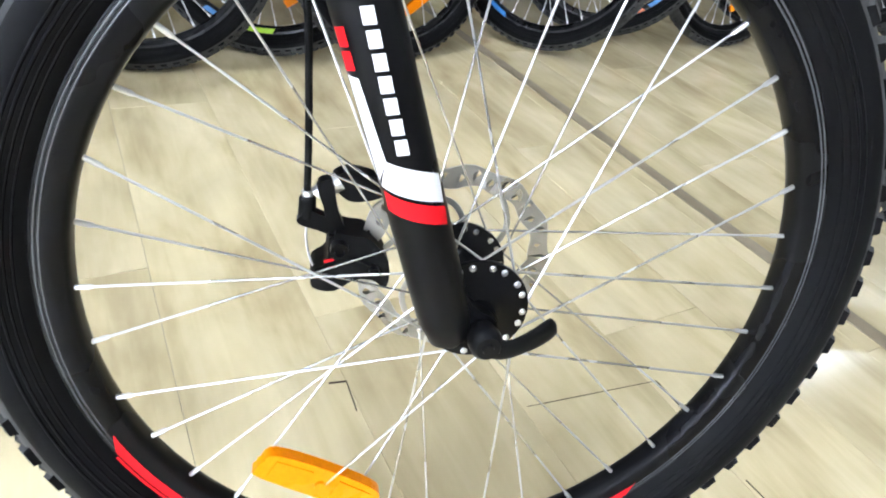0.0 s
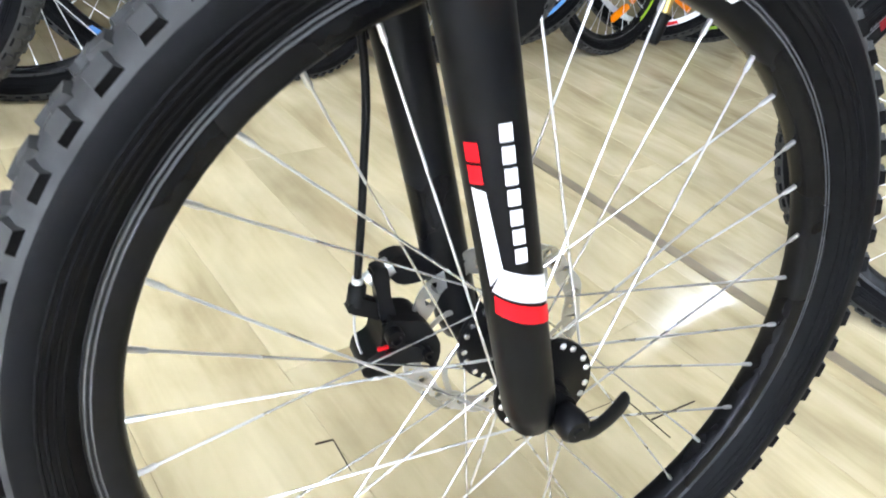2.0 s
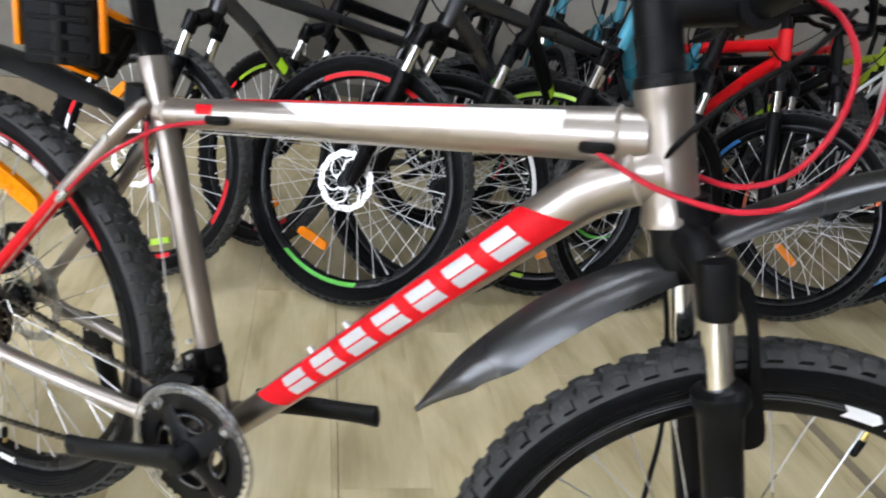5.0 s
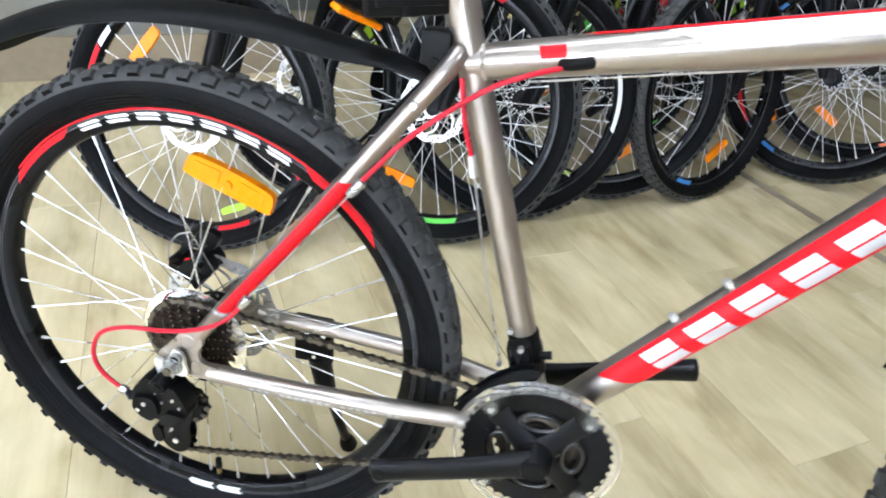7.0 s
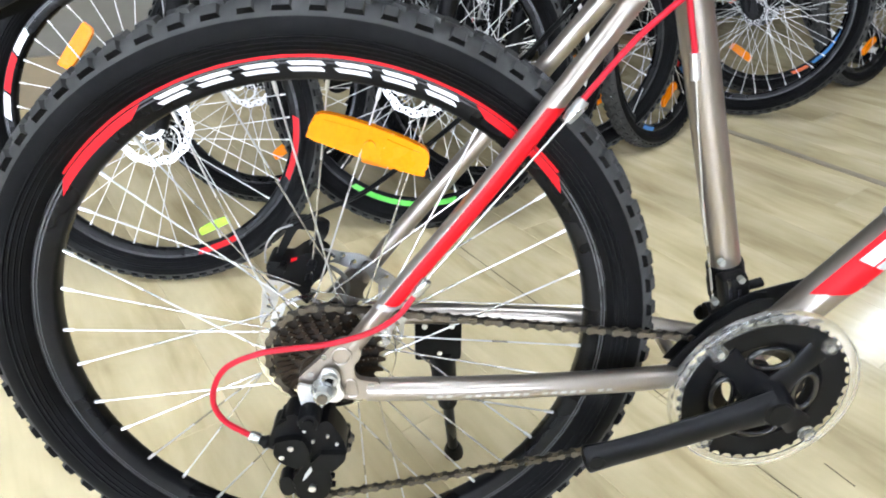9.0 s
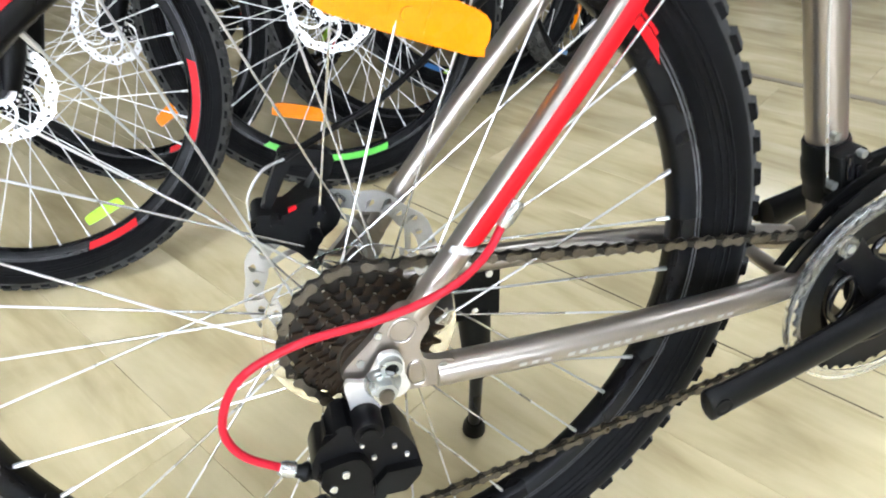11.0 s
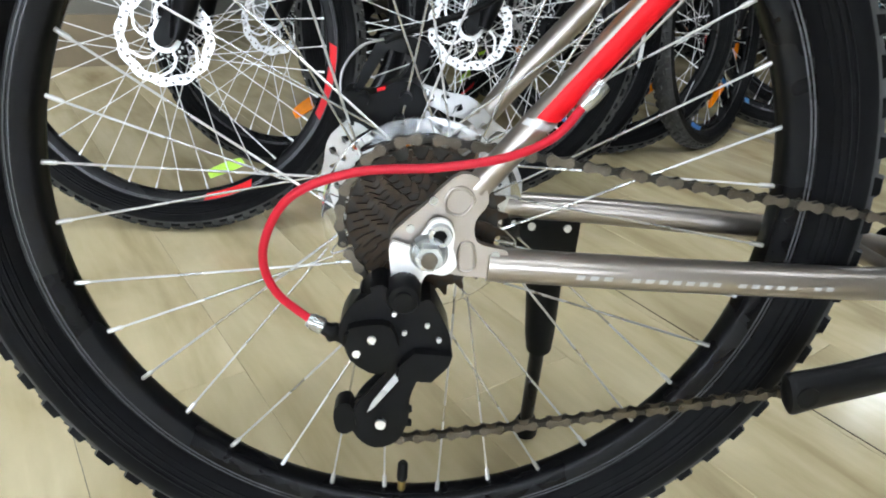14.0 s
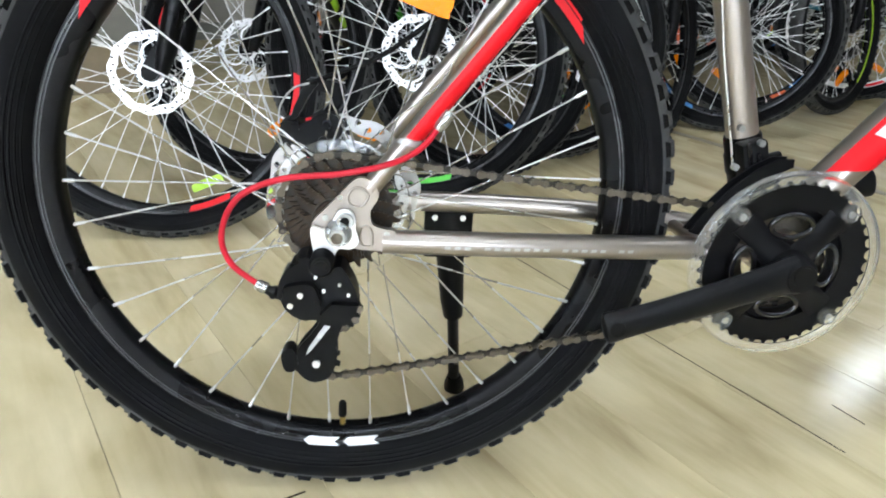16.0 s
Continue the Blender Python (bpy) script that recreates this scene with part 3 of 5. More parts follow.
seat_tube = part("seat_tube", bm, M_SILVER, bike)
bm = bmesh.new()
lathe(bm, [(0.015, -0.036), (0.021, -0.036), (0.0215, -0.034), (0.0215, 0.034), (0.021, 0.036), (0.015, 0.036)], 32)
part("bottom_bracket", bm, M_SILVER, bike, m=Matrix.Translation(ST0))


def weld(centre, normal, r, squash=1.0, n=40, mate=M_WELD, owner=None):
    """A rippled weld bead round a joint."""
    bm = bmesh.new()
    q = Vector((0, 1, 0)).rotation_difference(Vector(normal))
    pts = []
    for k in range(n):
        a = 2 * math.pi * k / n
        pts.append(Vector(centre) + q @ Vector((r * math.cos(a), 0, r * math.sin(a))))
    for k in range(n):
        tube(bm, [pts[k].lerp(pts[(k + 1) % n], t) for t in (-0.3, 0.25, 0.75, 1.3)], [0.0012, 0.0026, 0.0026, 0.0012], 6)
    return part("weld", bm, mate, owner or bike)


d_tt = (TT1 - TT0).normalized()
weld(TT1 - d_tt * 0.028, d_tt, 0.0258, owner=top_tube)
weld(TT0 + d_tt * 0.016, d_tt, 0.0172, n=30, owner=top_tube)
weld((0.866, 0, 0.787), (0.88, 0, 0.47), 0.0282, owner=down_tube)

for s, stay_name in ((-1, "right"), (1, "left")):
    bm = bmesh.new()
    tube(bm, spline([(0.296, s * 0.012, 0.722), (0.275, s * 0.030, 0.69), (0.162, s * 0.054, 0.540), (0.075, s * 0.0635, 0.430), (0.030, s * 0.0645, 0.371)], 5), [0.0098, 0.0088], 16)
    stay = part("seat_stay", bm, M_SILVER, bike)
    bm = bmesh.new()
    tube(bm, spline([(0.042, s * 0.0665, 0.3215), (0.15, s * 0.066, 0.3205), (0.27, s * 0.058, 0.318), (0.345, s * 0.047, 0.315), (0.425, s * 0.029, 0.308)], 5), [0.0112, 0.0122], 16)
    cstay = part("chain_stay", bm, M_SILVER, bike)
    if s < 0:
        right_stay, right_cstay = stay, cstay
    # bridge bolt and cable stops
    bm = bmesh.new()
    disc(bm, (0.262, 0.673), 0.0042, s * 0.042 - 0.004, s * 0.042 + 0.004, 14, bevel=0.001)
    part("mounting_bolt", bm, M_NUT, stay, "small steel bolt")
for x, w, z in ((0.262, 0.03, 0.668), (0.362, 0.045, 0.312)):
    bm = bmesh.new()
    tube(bm, [(x, -w, z), (x, w, z)], 0.007, 12)
    part("stay_bridge", bm, M_SILVER, bike)

# red panels and lettering on the tubes
def stay_point(t, w):
    """A place on the right seat stay: t from its foot to its head, w round it in metres."""
    line = STAY_LINE
    k = min(int(t * (len(line) - 1)), len(line) - 2)
    f = t * (len(line) - 1) - k
    p, d = line[k].lerp(line[k + 1], f), (line[k + 1] - line[k]).normalized()
    r = 0.0088 + 0.001 * t + 0.0006
    side = Vector((0, -1, 0))
    side = (side - d * side.dot(d)).normalized()
    up = d.cross(side)
    a = w / r
    return p + r * (math.cos(a) * side + math.sin(a) * up)


STAY_LINE = spline([(0.030, -0.0645, 0.371), (0.075, -0.0635, 0.430), (0.162, -0.054, 0.540), (0.275, -0.030, 0.69)], 6)
bm = bmesh.new()
patch(bm, stay_point, [(0.27, -0.005), (0.775, -0.005), (0.80, 0.017), (0.305, 0.017)], 24, 6)
part("decal", bm, M_RED, right_stay, "red panel along the stay")
bm = bmesh.new()
patch(bm, stay_point, [(0.235, -0.010), (0.255, -0.010), (0.292, 0.012), (0.27, 0.012)], 3, 5)
part("decal", bm, M_GREYD, right_stay, "silver stripe")

on_dt = on_tube(DT0, DT1, 0.0192, 0.0263)
bm = bmesh.new()
patch(bm, on_dt, [(0.120, -0.019), (0.560, -0.018), (0.520, 0.031), (0.082, 0.021)], 40, 8)
part("decal", bm, M_RED, down_tube, "red panel along the down tube")
on_dt2 = on_tube(DT0, DT1, 0.0192, 0.0263, 0.0012)
for k in range(7):
    s0 = 0.139 + k * 0.0548
    for w0, w1 in ((-0.0115, 0.0012), (0.0036, 0.0165)):
        bm = bmesh.new()
        patch(bm, on_dt2, [(s0 - 0.35 * w0 + 0.004, w0), (s0 - 0.35 * w0 + 0.041, w0), (s0 - 0.35 * w1 + 0.041, w1), (s0 - 0.35 * w1 + 0.004, w1)], 6, 3)
        part("lettering_bar", bm, M_GREYD, down_tube, "pale slanted mark")

on_tt = on_tube(TT0, TT1, 0.0173, 0.0263)
for quad, nu, nv in (([(0.070, 0.002), (0.093, 0.002), (0.093, 0.014), (0.068, 0.014)], 3, 3), ([(0.12, 0.0235), (0.40, 0.0255), (0.40, 0.029), (0.11, 0.029)], 16, 2)):
    bm = bmesh.new()
    patch(bm, on_tt, quad, nu, nv)
    part("decal", bm, M_RED, top_tube, "red mark on the top tube")
# pale panel that also paints in the highlight along the tube
bm = bmesh.new()
patch(bm, on_tt, [(0.215, 0.004), (0.50, 0.006), (0.50, 0.026), (0.18, 0.022)], 16, 4)
part("decal", bm, M_PALE, top_tube, "pale silver panel on the top tube, highlight painted in")
CSTAY = spline([(0.042, -0.0665, 0.3215), (0.15, -0.066, 0.3205), (0.27, -0.058, 0.318), (0.345, -0.047, 0.315)], 8)


def on_cs(s, w):
    """s metres along the right chain stay from 0.08 on; w round it, up positive."""
    x = 0.08 + s
    k = max(i for i, p in enumerate(CSTAY[:-1]) if p.x <= x)
    p = CSTAY[k].lerp(CSTAY[k + 1], (x - CSTAY[k].x) / (CSTAY[k + 1].x - CSTAY[k].x))
    a = w / 0.012
    return p + 0.0128 * Vector((0, -math.cos(a), math.sin(a)))


bm = bmesh.new()
for k in range(20):
    if k not in (3, 11, 17):
        s0 = 0.018 + 0.0092 * k
        patch(bm, on_cs, [(s0, -0.0014), (s0 + 0.0054, -0.0014), (s0 + 0.0062, 0.0014), (s0 + 0.0008, 0.0014)], 2, 2)
tagged(part("lettering", bm, M_GREYD, right_cstay, "small pale lettering on the stay"), kind="stuff")
on_ht = on_tube(HT0, HT1, 0.0262, 0.0254)
bm = bmesh.new()
patch(bm, on_ht, [(0.052, -0.034), (0.066, -0.034), (0.062, -0.024), (0.040, -0.024)], 3, 3)
part("badge", bm, M_WHITE, head, "small white badge")

# bottle bolts, cable ports and the thin lower brace of the top tube
for x, z in ((0.597, 0.5255), (0.5545, 0.4745)):
    bm = bmesh.new()
    n_dt = Vector((-0.766, 0, 0.643))
    tube(bm, [Vector((x, 0, z)) - n_dt * 0.006, Vector((x, 0, z)) + n_dt * 0.004, Vector((x, 0, z)) + n_dt * 0.005], [0.0045, 0.0045, 0.003], 12)
    part("bottle_bolt", bm, M_ZINC, down_tube, "small steel bolt")
for s, w in ((0.086, -0.004), (0.517, -0.010)):
    bm = bmesh.new()
    p = on_tt(s, w)
    q = on_tt(s + 0.032, w)
    tube(bm, spline([p - Vector((0, -0.002, 0)), p.lerp(q, 0.3) + Vector((0, -0.0035, 0)), p.lerp(q, 0.7) + Vector((0, -0.0035, 0)), q - Vector((0, -0.002, 0))], 4), [0.002, 0.0055, 0.0055, 0.0055, 0.0055, 0.0055, 0.0055, 0.0055, 0.0055, 0.0055, 0.0055, 0.0055, 0.002], 12)
    part("cable_port", bm, M_BLACKM, top_tube, "black rubber cable port")
bm = bmesh.new()
tube(bm, [TT0 + d_tt * 0.06 + Vector((0, -0.004, -0.021)), TT1 - d_tt * 0.16 + Vector((0, -0.004, -0.0235))], 0.0012, 6)
part("inner_cable", bm, M_STEEL, bike, "bare steel cable under the top tube")

# rear dropout, hanger, axle
DROP = [(-0.020, 0.332), (-0.020, 0.341), (-0.010, 0.352), (0.000, 0.362), (0.008, 0.372), (0.020, 0.382), (0.033, 0.378), (0.038, 0.365), (0.031, 0.352), (0.033, 0.339), (0.044, 0.335), (0.054, 0.332), (0.054, 0.312), (0.040, 0.314), (0.022, 0.315), (0.008, 0.318), (-0.006, 0.320)]
for s in (-1, 1):
    bm = bmesh.new()
    slab(bm, smooth_outline(DROP, 3), s * 0.069 - 0.0035, s * 0.069 + 0.0035, 0.0012)
    drop = part("dropout", bm, M_SILVER, bike)
    if s < 0:
        for hollow in ([(0.014, 0.357), (0.023, 0.356), (0.029, 0.366), (0.023, 0.373), (0.015, 0.372), (0.011, 0.364)], [(0.024, 0.319), (0.033, 0.320), (0.031, 0.336), (0.024, 0.337), (0.022, 0.328)]):
            ring = smooth_outline(hollow, 3)
            cx, cz = sum(p[0] for p in ring) / len(ring), sum(p[1] for p in ring) / len(ring)
            bm = bmesh.new()
            tube(bm, [(x, -0.0727, z) for x, z in ring + ring[:1]], 0.0011, 8)
            slab(bm, [(cx + (x - cx) * 0.8, cz + (z - cz) * 0.8) for x, z in ring], -0.0729, -0.0722)
            part("recess", bm, M_SILVER, drop, "cast recess with a raised lip")
        for c in ((0.004, 0.364), (0.046, 0.330), (-0.009, 0.345)):
            bm = bmesh.new()
            disc(bm, c, 0.0028, -0.0738, -0.072, 12, bevel=0.0006)
            part("screw", bm, M_NUT, drop, "small steel screw")
bm = bmesh.new()
slab(bm, smooth_outline([(-0.021, 0.338), (-0.008, 0.336), (-0.001, 0.346), (0.004, 0.354), (0.013, 0.354), (0.018, 0.346), (0.018, 0.336), (0.021, 0.325), (0.014, 0.318), (0.003, 0.318), (-0.001, 0.309), (-0.006, 0.302), (-0.017, 0.304), (-0.020, 0.320)], 4), -0.0805, -0.0765, 0.001)
hanger = part("hanger_bracket", bm, M_ZINC, bike, "bright steel hanger plate")
bm = bmesh.new()
lathe(bm, [(0.0042, -0.0830), (0.0045, -0.0852), (0.0070, -0.0852), (0.0078, -0.0820), (0.0078, -0.079)], 24)
bolt = part("hanger_bolt", bm, M_NUT, hanger, "chrome socket bolt", Matrix.Translation((0.009, 0, 0.345)))
bm = bmesh.new()
disc(bm, (0, 0), 0.0043, -0.0834, -0.0815, 6)
part("socket", bm, M_BLACK, bolt, "dark hexagon socket")
bm = bmesh.new()
lathe(bm, [(0.004, -0.0825), (0.0105, -0.0845), (0.0120, -0.0825), (0.0122, -0.0795)], 28)
washer = part("axle_washer", bm, M_NUT, bike, "domed chrome washer", Matrix.Translation((0.003, 0, 0.333)))
bm = bmesh.new()
disc(bm, (0.0, 0.0), 0.0086, -0.0935, -0.083, 6, bevel=0.0014)
nut = part("axle_nut", bm, M_NUT, washer, "plated hexagon axle nut")
bm = bmesh.new()
disc(bm, (0.0, 0.0), 0.0052, -0.0955, -0.092, 16, bevel=0.0008)
part("axle_end", bm, M_CHAIN, bike, "dark threaded axle end", Matrix.Translation((0.003, 0, 0.333)))

# cassette: seven toothed sprockets, a clear spoke guard behind
def cog(teeth, r, y, th=0.002):
    bm = bmesh.new()
    out = []
    for k in range(teeth):
        a = 2 * math.pi * k / teeth
        st = 2 * math.pi / teeth
        out += [((r - 0.0050) * math.cos(a), (r - 0.0050) * math.sin(a)), ((r - 0.0046) * math.cos(a + 0.26 * st), (r - 0.0046) * math.sin(a + 0.26 * st)),
                ((r + 0.002) * math.cos(a + 0.46 * st), (r + 0.002) * math.sin(a + 0.46 * st)), ((r + 0.002) * math.cos(a + 0.62 * st), (r + 0.002) * math.sin(a + 0.62 * st)),
                ((r - 0.0046) * math.cos(a + 0.82 * st), (r - 0.0046) * math.sin(a + 0.82 * st))]
    slab(bm, out, y - th / 2, y + th / 2)
    for f in bm.faces:
        c = f.calc_center_median()
        if len(f.verts) == 4 and math.hypot(c.x, c.z) > r + 0.0015:
            f.material_index = 1
    return bm


HUB_R = Matrix.Translation((0, 0, 0.337))
bm = bmesh.new()
lathe(bm, [(0.012, -0.064), (0.021, -0.064), (0.022, -0.060), (0.024, -0.03), (0.012, -0.03)], 32)
cassette = part("cassette", bm, M_COG, bike, "seven-speed cassette of oiled brown sprockets", HUB_R)
for k, teeth in enumerate((28, 24, 22, 20, 18, 16, 14)):
    rs, ys = 0.0127 / 2 / math.sin(math.pi / teeth), -0.0325 - 0.0046 * k
    bm = cog(teeth, rs, ys)
    # dark disc paints the shade lying on each sprocket's face
    disc(bm, (0, 0), rs - 0.0054, ys - 0.0013, ys - 0.0008, 40, mi=2)
    part("sprocket", bm, [M_COG, M_TOOTH, M_LINK], cassette, m=turn(5 * k))
bm = bmesh.new()
lathe(bm, [(0.03, -0.0275), (0.068, -0.0275), (0.0695, -0.027), (0.068, -0.0262), (0.03, -0.0262)], 48)
part("spoke_guard", bm, M_CLEAR, cassette, "clear plastic spoke guard")

# rear derailleur
bm = bmesh.new()
tube(bm, [(-0.011, -0.070, 0.308), (-0.011, -0.096, 0.308), (-0.011, -0.098, 0.308)], [0.0115, 0.0105, 0.009], 20)
slab(bm, smooth_outline([(-0.036, 0.309), (-0.024, 0.315), (-0.014, 0.305), (-0.003, 0.304), (0.006, 0.306), (0.014, 0.294), (0.020, 0.280), (0.020, 0.266), (0.010, 0.253), (-0.018, 0.253), (-0.030, 0.255), (-0.043, 0.266), (-0.050, 0.279), (-0.047, 0.293)], 3), -0.093, -0.066, 0.004)
derailleur = part("rear_derailleur", bm, M_BLACK, bike, "black rear derailleur with steel screws")
bm = bmesh.new()
slab(bm, smooth_outline([(-0.046, 0.284), (-0.036, 0.290), (-0.018, 0.290), (-0.012, 0.270), (-0.024, 0.256), (-0.042, 0.266)], 3), -0.1005, -0.092, 0.003)
slab(bm, [(-0.012, 0.262), (-0.002, 0.272), (0.022, 0.271), (0.020, 0.263), (0.010, 0.251), (-0.013, 0.252)], -0.0995, -0.072, 0.0015)
part("link_cover", bm, M_BLACKM, derailleur, "black plastic link cover")
for x, z, r, y in ((-0.029, 0.281, 0.0028, -0.0995), (-0.038, 0.271, 0.0028, -0.0995), (-0.016, 0.296, 0.0017, -0.0925), (0.005, 0.289, 0.0017, -0.0925), (0.013, 0.279, 0.0017, -0.0925), (-0.009, 0.283, 0.0017, -0.0925)):
    bm = bmesh.new()
    disc(bm, (x, z), r, y - 0.0025, y + 0.0015, 14, bevel=0.0006)
    part("screw", bm, M_ZINC, derailleur, "bright adjusting screw")
bm = bmesh.new()
disc(bm, (-0.011, 0.308), 0.0055, -0.1000, -0.0968, 16, bevel=0.0008)
part("pivot_bolt", bm, M_BLACKM, derailleur, "black pivot bolt")
bm = bmesh.new()
tube(bm, spline([(-0.044, -0.088, 0.275), (-0.048, -0.088, 0.275), (-0.053, -0.087, 0.277), (-0.057, -0.087, 0.279), (-0.064, -0.086, 0.2815)], 2), [0.0062, 0.0066, 0.0044, 0.0044, 0.0066, 0.0066, 0.0048, 0.0042, 0.0042], 14)
part("barrel_adjuster", bm, M_BLACKM, derailleur, "black barrel adjuster")
# cage with two jockey wheels
for y0, y1 in ((-0.0585, -0.0565), (-0.044, -0.042)):
    bm = bmesh.new()
    slab(bm, smooth_outline([(-0.004, 0.252), (0.008, 0.246), (0.004, 0.228), (-0.001, 0.210), (-0.001, 0.192), (-0.008, 0.172), (-0.024, 0.165), (-0.038, 0.174), (-0.043, 0.190), (-0.037, 0.206), (-0.026, 0.220), (-0.014, 0.238)], 3), y0, y1, 0.0006)
    cage = part("cage_plate", bm, M_BLACK, derailleur, "black cage plate")
bm = bmesh.new()
slab(bm, [(-0.013, 0.230), (-0.007, 0.229), (-0.026, 0.202), (-0.031, 0.197), (-0.028, 0.206)], -0.0596, -0.0586)
part("decal", bm, M_GREYD, derailleur, "silver flash on the cage")
for x, z in ((-0.021, 0.188), (-0.001, 0.243)):
    bm = cog(11, 0.0215, -0.050, 0.006)
    disc(bm, (0, 0), 0.004, -0.061, -0.04, 14)
    part("jockey_wheel", bm, M_BLACKM, derailleur, m=Matrix.Translation((x, 0, z)))
    bm = bmesh.new()
    disc(bm, (x, z), 0.004, -0.0622, -0.0575, 14, bevel=0.0006)
    part("screw", bm, M_ZINC, derailleur, "jockey wheel screw")
bm = bmesh.new()
slab(bm, smooth_outline([(-0.055, 0.199), (-0.044, 0.204), (-0.039, 0.186), (-0.045, 0.178), (-0.053, 0.181)], 3), -0.060, -0.044, 0.001)
part("chain_guide", bm, M_BLACK, derailleur, "black chain tab")

# chain
def chain_path():
    c, rr = Vector((0, 0, 0.337)), 0.0567
    ring, rb = Vector((0.437, 0, 0.302)), 0.0500
    pts = []
    for a in range(200, 79, -10):                      # round the largest sprocket
        pts.append((c.x + rr * math.cos(radians(a)), -0.0335, c.z + rr * math.sin(radians(a))))
    for k in range(1, 12):
        t = k / 12
        pts.append((0.010 + t * 0.42, -0.0335 - 0.009 * t, 0.3935 - 0.0415 * t - 0.002 * math.sin(math.pi * t)))
    for a in range(88, -93, -10):
        pts.append((ring.x + rb * math.cos(radians(a)), -0.0425, ring.z + rb * math.sin(radians(a))))
    for k in range(1, 14):
        t = k / 14
        pts.append((0.430 - t * 0.44, -0.0435 - 0.0065 * t, 0.2520 - 0.086 * t - 0.004 * math.sin(math.pi * t)))
    for a in range(-80, -211, -26):
        pts.append((-0.021 + 0.0215 * math.cos(radians(a)), -0.050, 0.188 + 0.0215 * math.sin(radians(a))))
    pts += [(-0.028, -0.050, 0.205), (-0.008, -0.050, 0.222)]
    for a in range(-60, 71, 30):
        pts.append((-0.001 + 0.0215 * math.cos(radians(a)), -0.050 + 0.008 * (a + 60) / 130, 0.243 + 0.0215 * math.sin(radians(a))))
    pts += [(-0.012, -0.040, 0.270), (-0.035, -0.036, 0.292)]
    pts.append((c.x + rr * math.cos(radians(205)), -0.0335, c.z + rr * math.sin(radians(205))))
    return [Vector(p) for p in pts]


def chain_mesh(line, pitch=0.0127):
    bm = bmesh.new()
    pins, left = [line[0]], pitch
    for p, q in zip(line, line[1:]):
        seg = (q - p).length
        at = 0.0
        while seg - at >= left:
            at += left
            pins.append(p.lerp(q, at / seg))
            left = pitch
        left -= seg - at
    for k, (p, q) in enumerate(zip(pins, pins[1:])):
        d = (q - p).normalized()
        y = Vector((0, 1, 0))
        y = (y - d * y.dot(d)).normalized()
        up = d.cross(y)
        off = 0.0029 if k % 2 else 0.0018
        for s in (-1, 1):
            shape = []
            for t, h in ((-0.26, 0.0), (-0.17, 0.0030), (0.0, 0.0041), (0.25, 0.0029), (0.5, 0.0020), (0.75, 0.0029), (1.0, 0.0041), (1.17, 0.0030), (1.26, 0.0)):
                shape.append((t, h))
            ring = shape + [(t, -h) for t, h in shape[-2:0:-1]]
            lo = [bm.verts.new(p.lerp(q, t) + up * h + y * (s * off - 0.0004)) for t, h in ring]
            hi = [bm.verts.new(p.lerp(q, t) + up * h + y * (s * off + 0.0004)) for t, h in ring]
            bm.faces.new(lo).material_index = 1 - k % 2
            bm.faces.new(hi[::-1]).material_index = 1 - k % 2
            for i in range(len(ring)):
                j = (i + 1) % len(ring)
                bm.faces.new((lo[i], hi[i], hi[j], lo[j])).material_index = 1 - k % 2
        tube(bm, [p - y * 0.0036, p + y * 0.0036], 0.0019, 8)
    bmesh.ops.recalc_face_normals(bm, faces=bm.faces[:])
    return bm


part("chain", chain_mesh(chain_path()), [M_CHAIN, M_LINK], bike, "oily brown drive chain")

# chainset
RING = Matrix.Translation((0.437, 0, 0.303))
def chainring(teeth, y, hole):
    r = 0.0127 / 2 / math.sin(math.pi / teeth)
    bm = cog(teeth, r, 0, 0.0028)
    bmesh.ops.delete(bm, geom=[f for f in bm.faces if len(f.verts) > 8], context="FACES")
    out = sorted({(round(v.co.x, 6), round(v.co.z, 6)) for v in bm.verts}, key=lambda p: math.atan2(p[1], p[0]))
    bm.free()
    tip = max(math.hypot(x, z) for x, z in out)
    root = tip - 0.0036
    out = [(x * max(1, root / math.hypot(x, z)), z * max(1, root / math.hypot(x, z))) for x, z in out]
    bm = bmesh.new()
    n = len(out)
    for yy in (-0.0014, 0.0014):
        o = [bm.verts.new((x, y + yy, z)) for x, z in out]
        i = [bm.verts.new((x * hole / math.hypot(x, z), y + yy, z * hole / math.hypot(x, z))) for x, z in out]
        for k in range(n):
            bm.faces.new((o[k], o[(k + 1) % n], i[(k + 1) % n], i[k]))
        if yy < 0:
            first = (o, i)
    for a, b in ((first[0], o), (first[1], i)):
        for k in range(n):
            bm.faces.new((a[k], a[(k + 1) % n], b[(k + 1) % n], b[k]))
    bmesh.ops.recalc_face_normals(bm, faces=bm.faces[:])
    return bm


bm = bmesh.new()
lathe(bm, [(0.008, -0.094), (0.014, -0.094), (0.019, -0.086), (0.021, -0.066), (0.026, -0.058), (0.026, -0.048), (0.012, -0.044)], 32)
loops = []
for k in range(4):
    a = radians(48 + 90 * k)
    tube(bm, [(0.012 * math.cos(a), -0.066, 0.012 * math.sin(a)), (0.030 * math.cos(a), -0.0625, 0.030 * math.sin(a)), (0.045 * math.cos(a), -0.061, 0.045 * math.sin(a)), (0.066 * math.cos(a), -0.059, 0.066 * math.sin(a))], [0.018, 0.0135, 0.0125, 0.015], 14, squash=0.3)
    a += radians(45)
    ell = [(0.042 * math.cos(a) + 0.0115 * math.cos(q) * math.cos(a) - 0.021 * math.sin(q) * math.sin(a), -0.0615, 0.042 * math.sin(a) + 0.0115 * math.cos(q) * math.sin(a) + 0.021 * math.sin(q) * math.cos(a)) for q in (2 * math.pi * i / 28 for i in range(29))]
    loops.append(ell)
chainset = part("chainset", bm, M_BLACK, bike, "black triple chainset with a clear guard", RING)
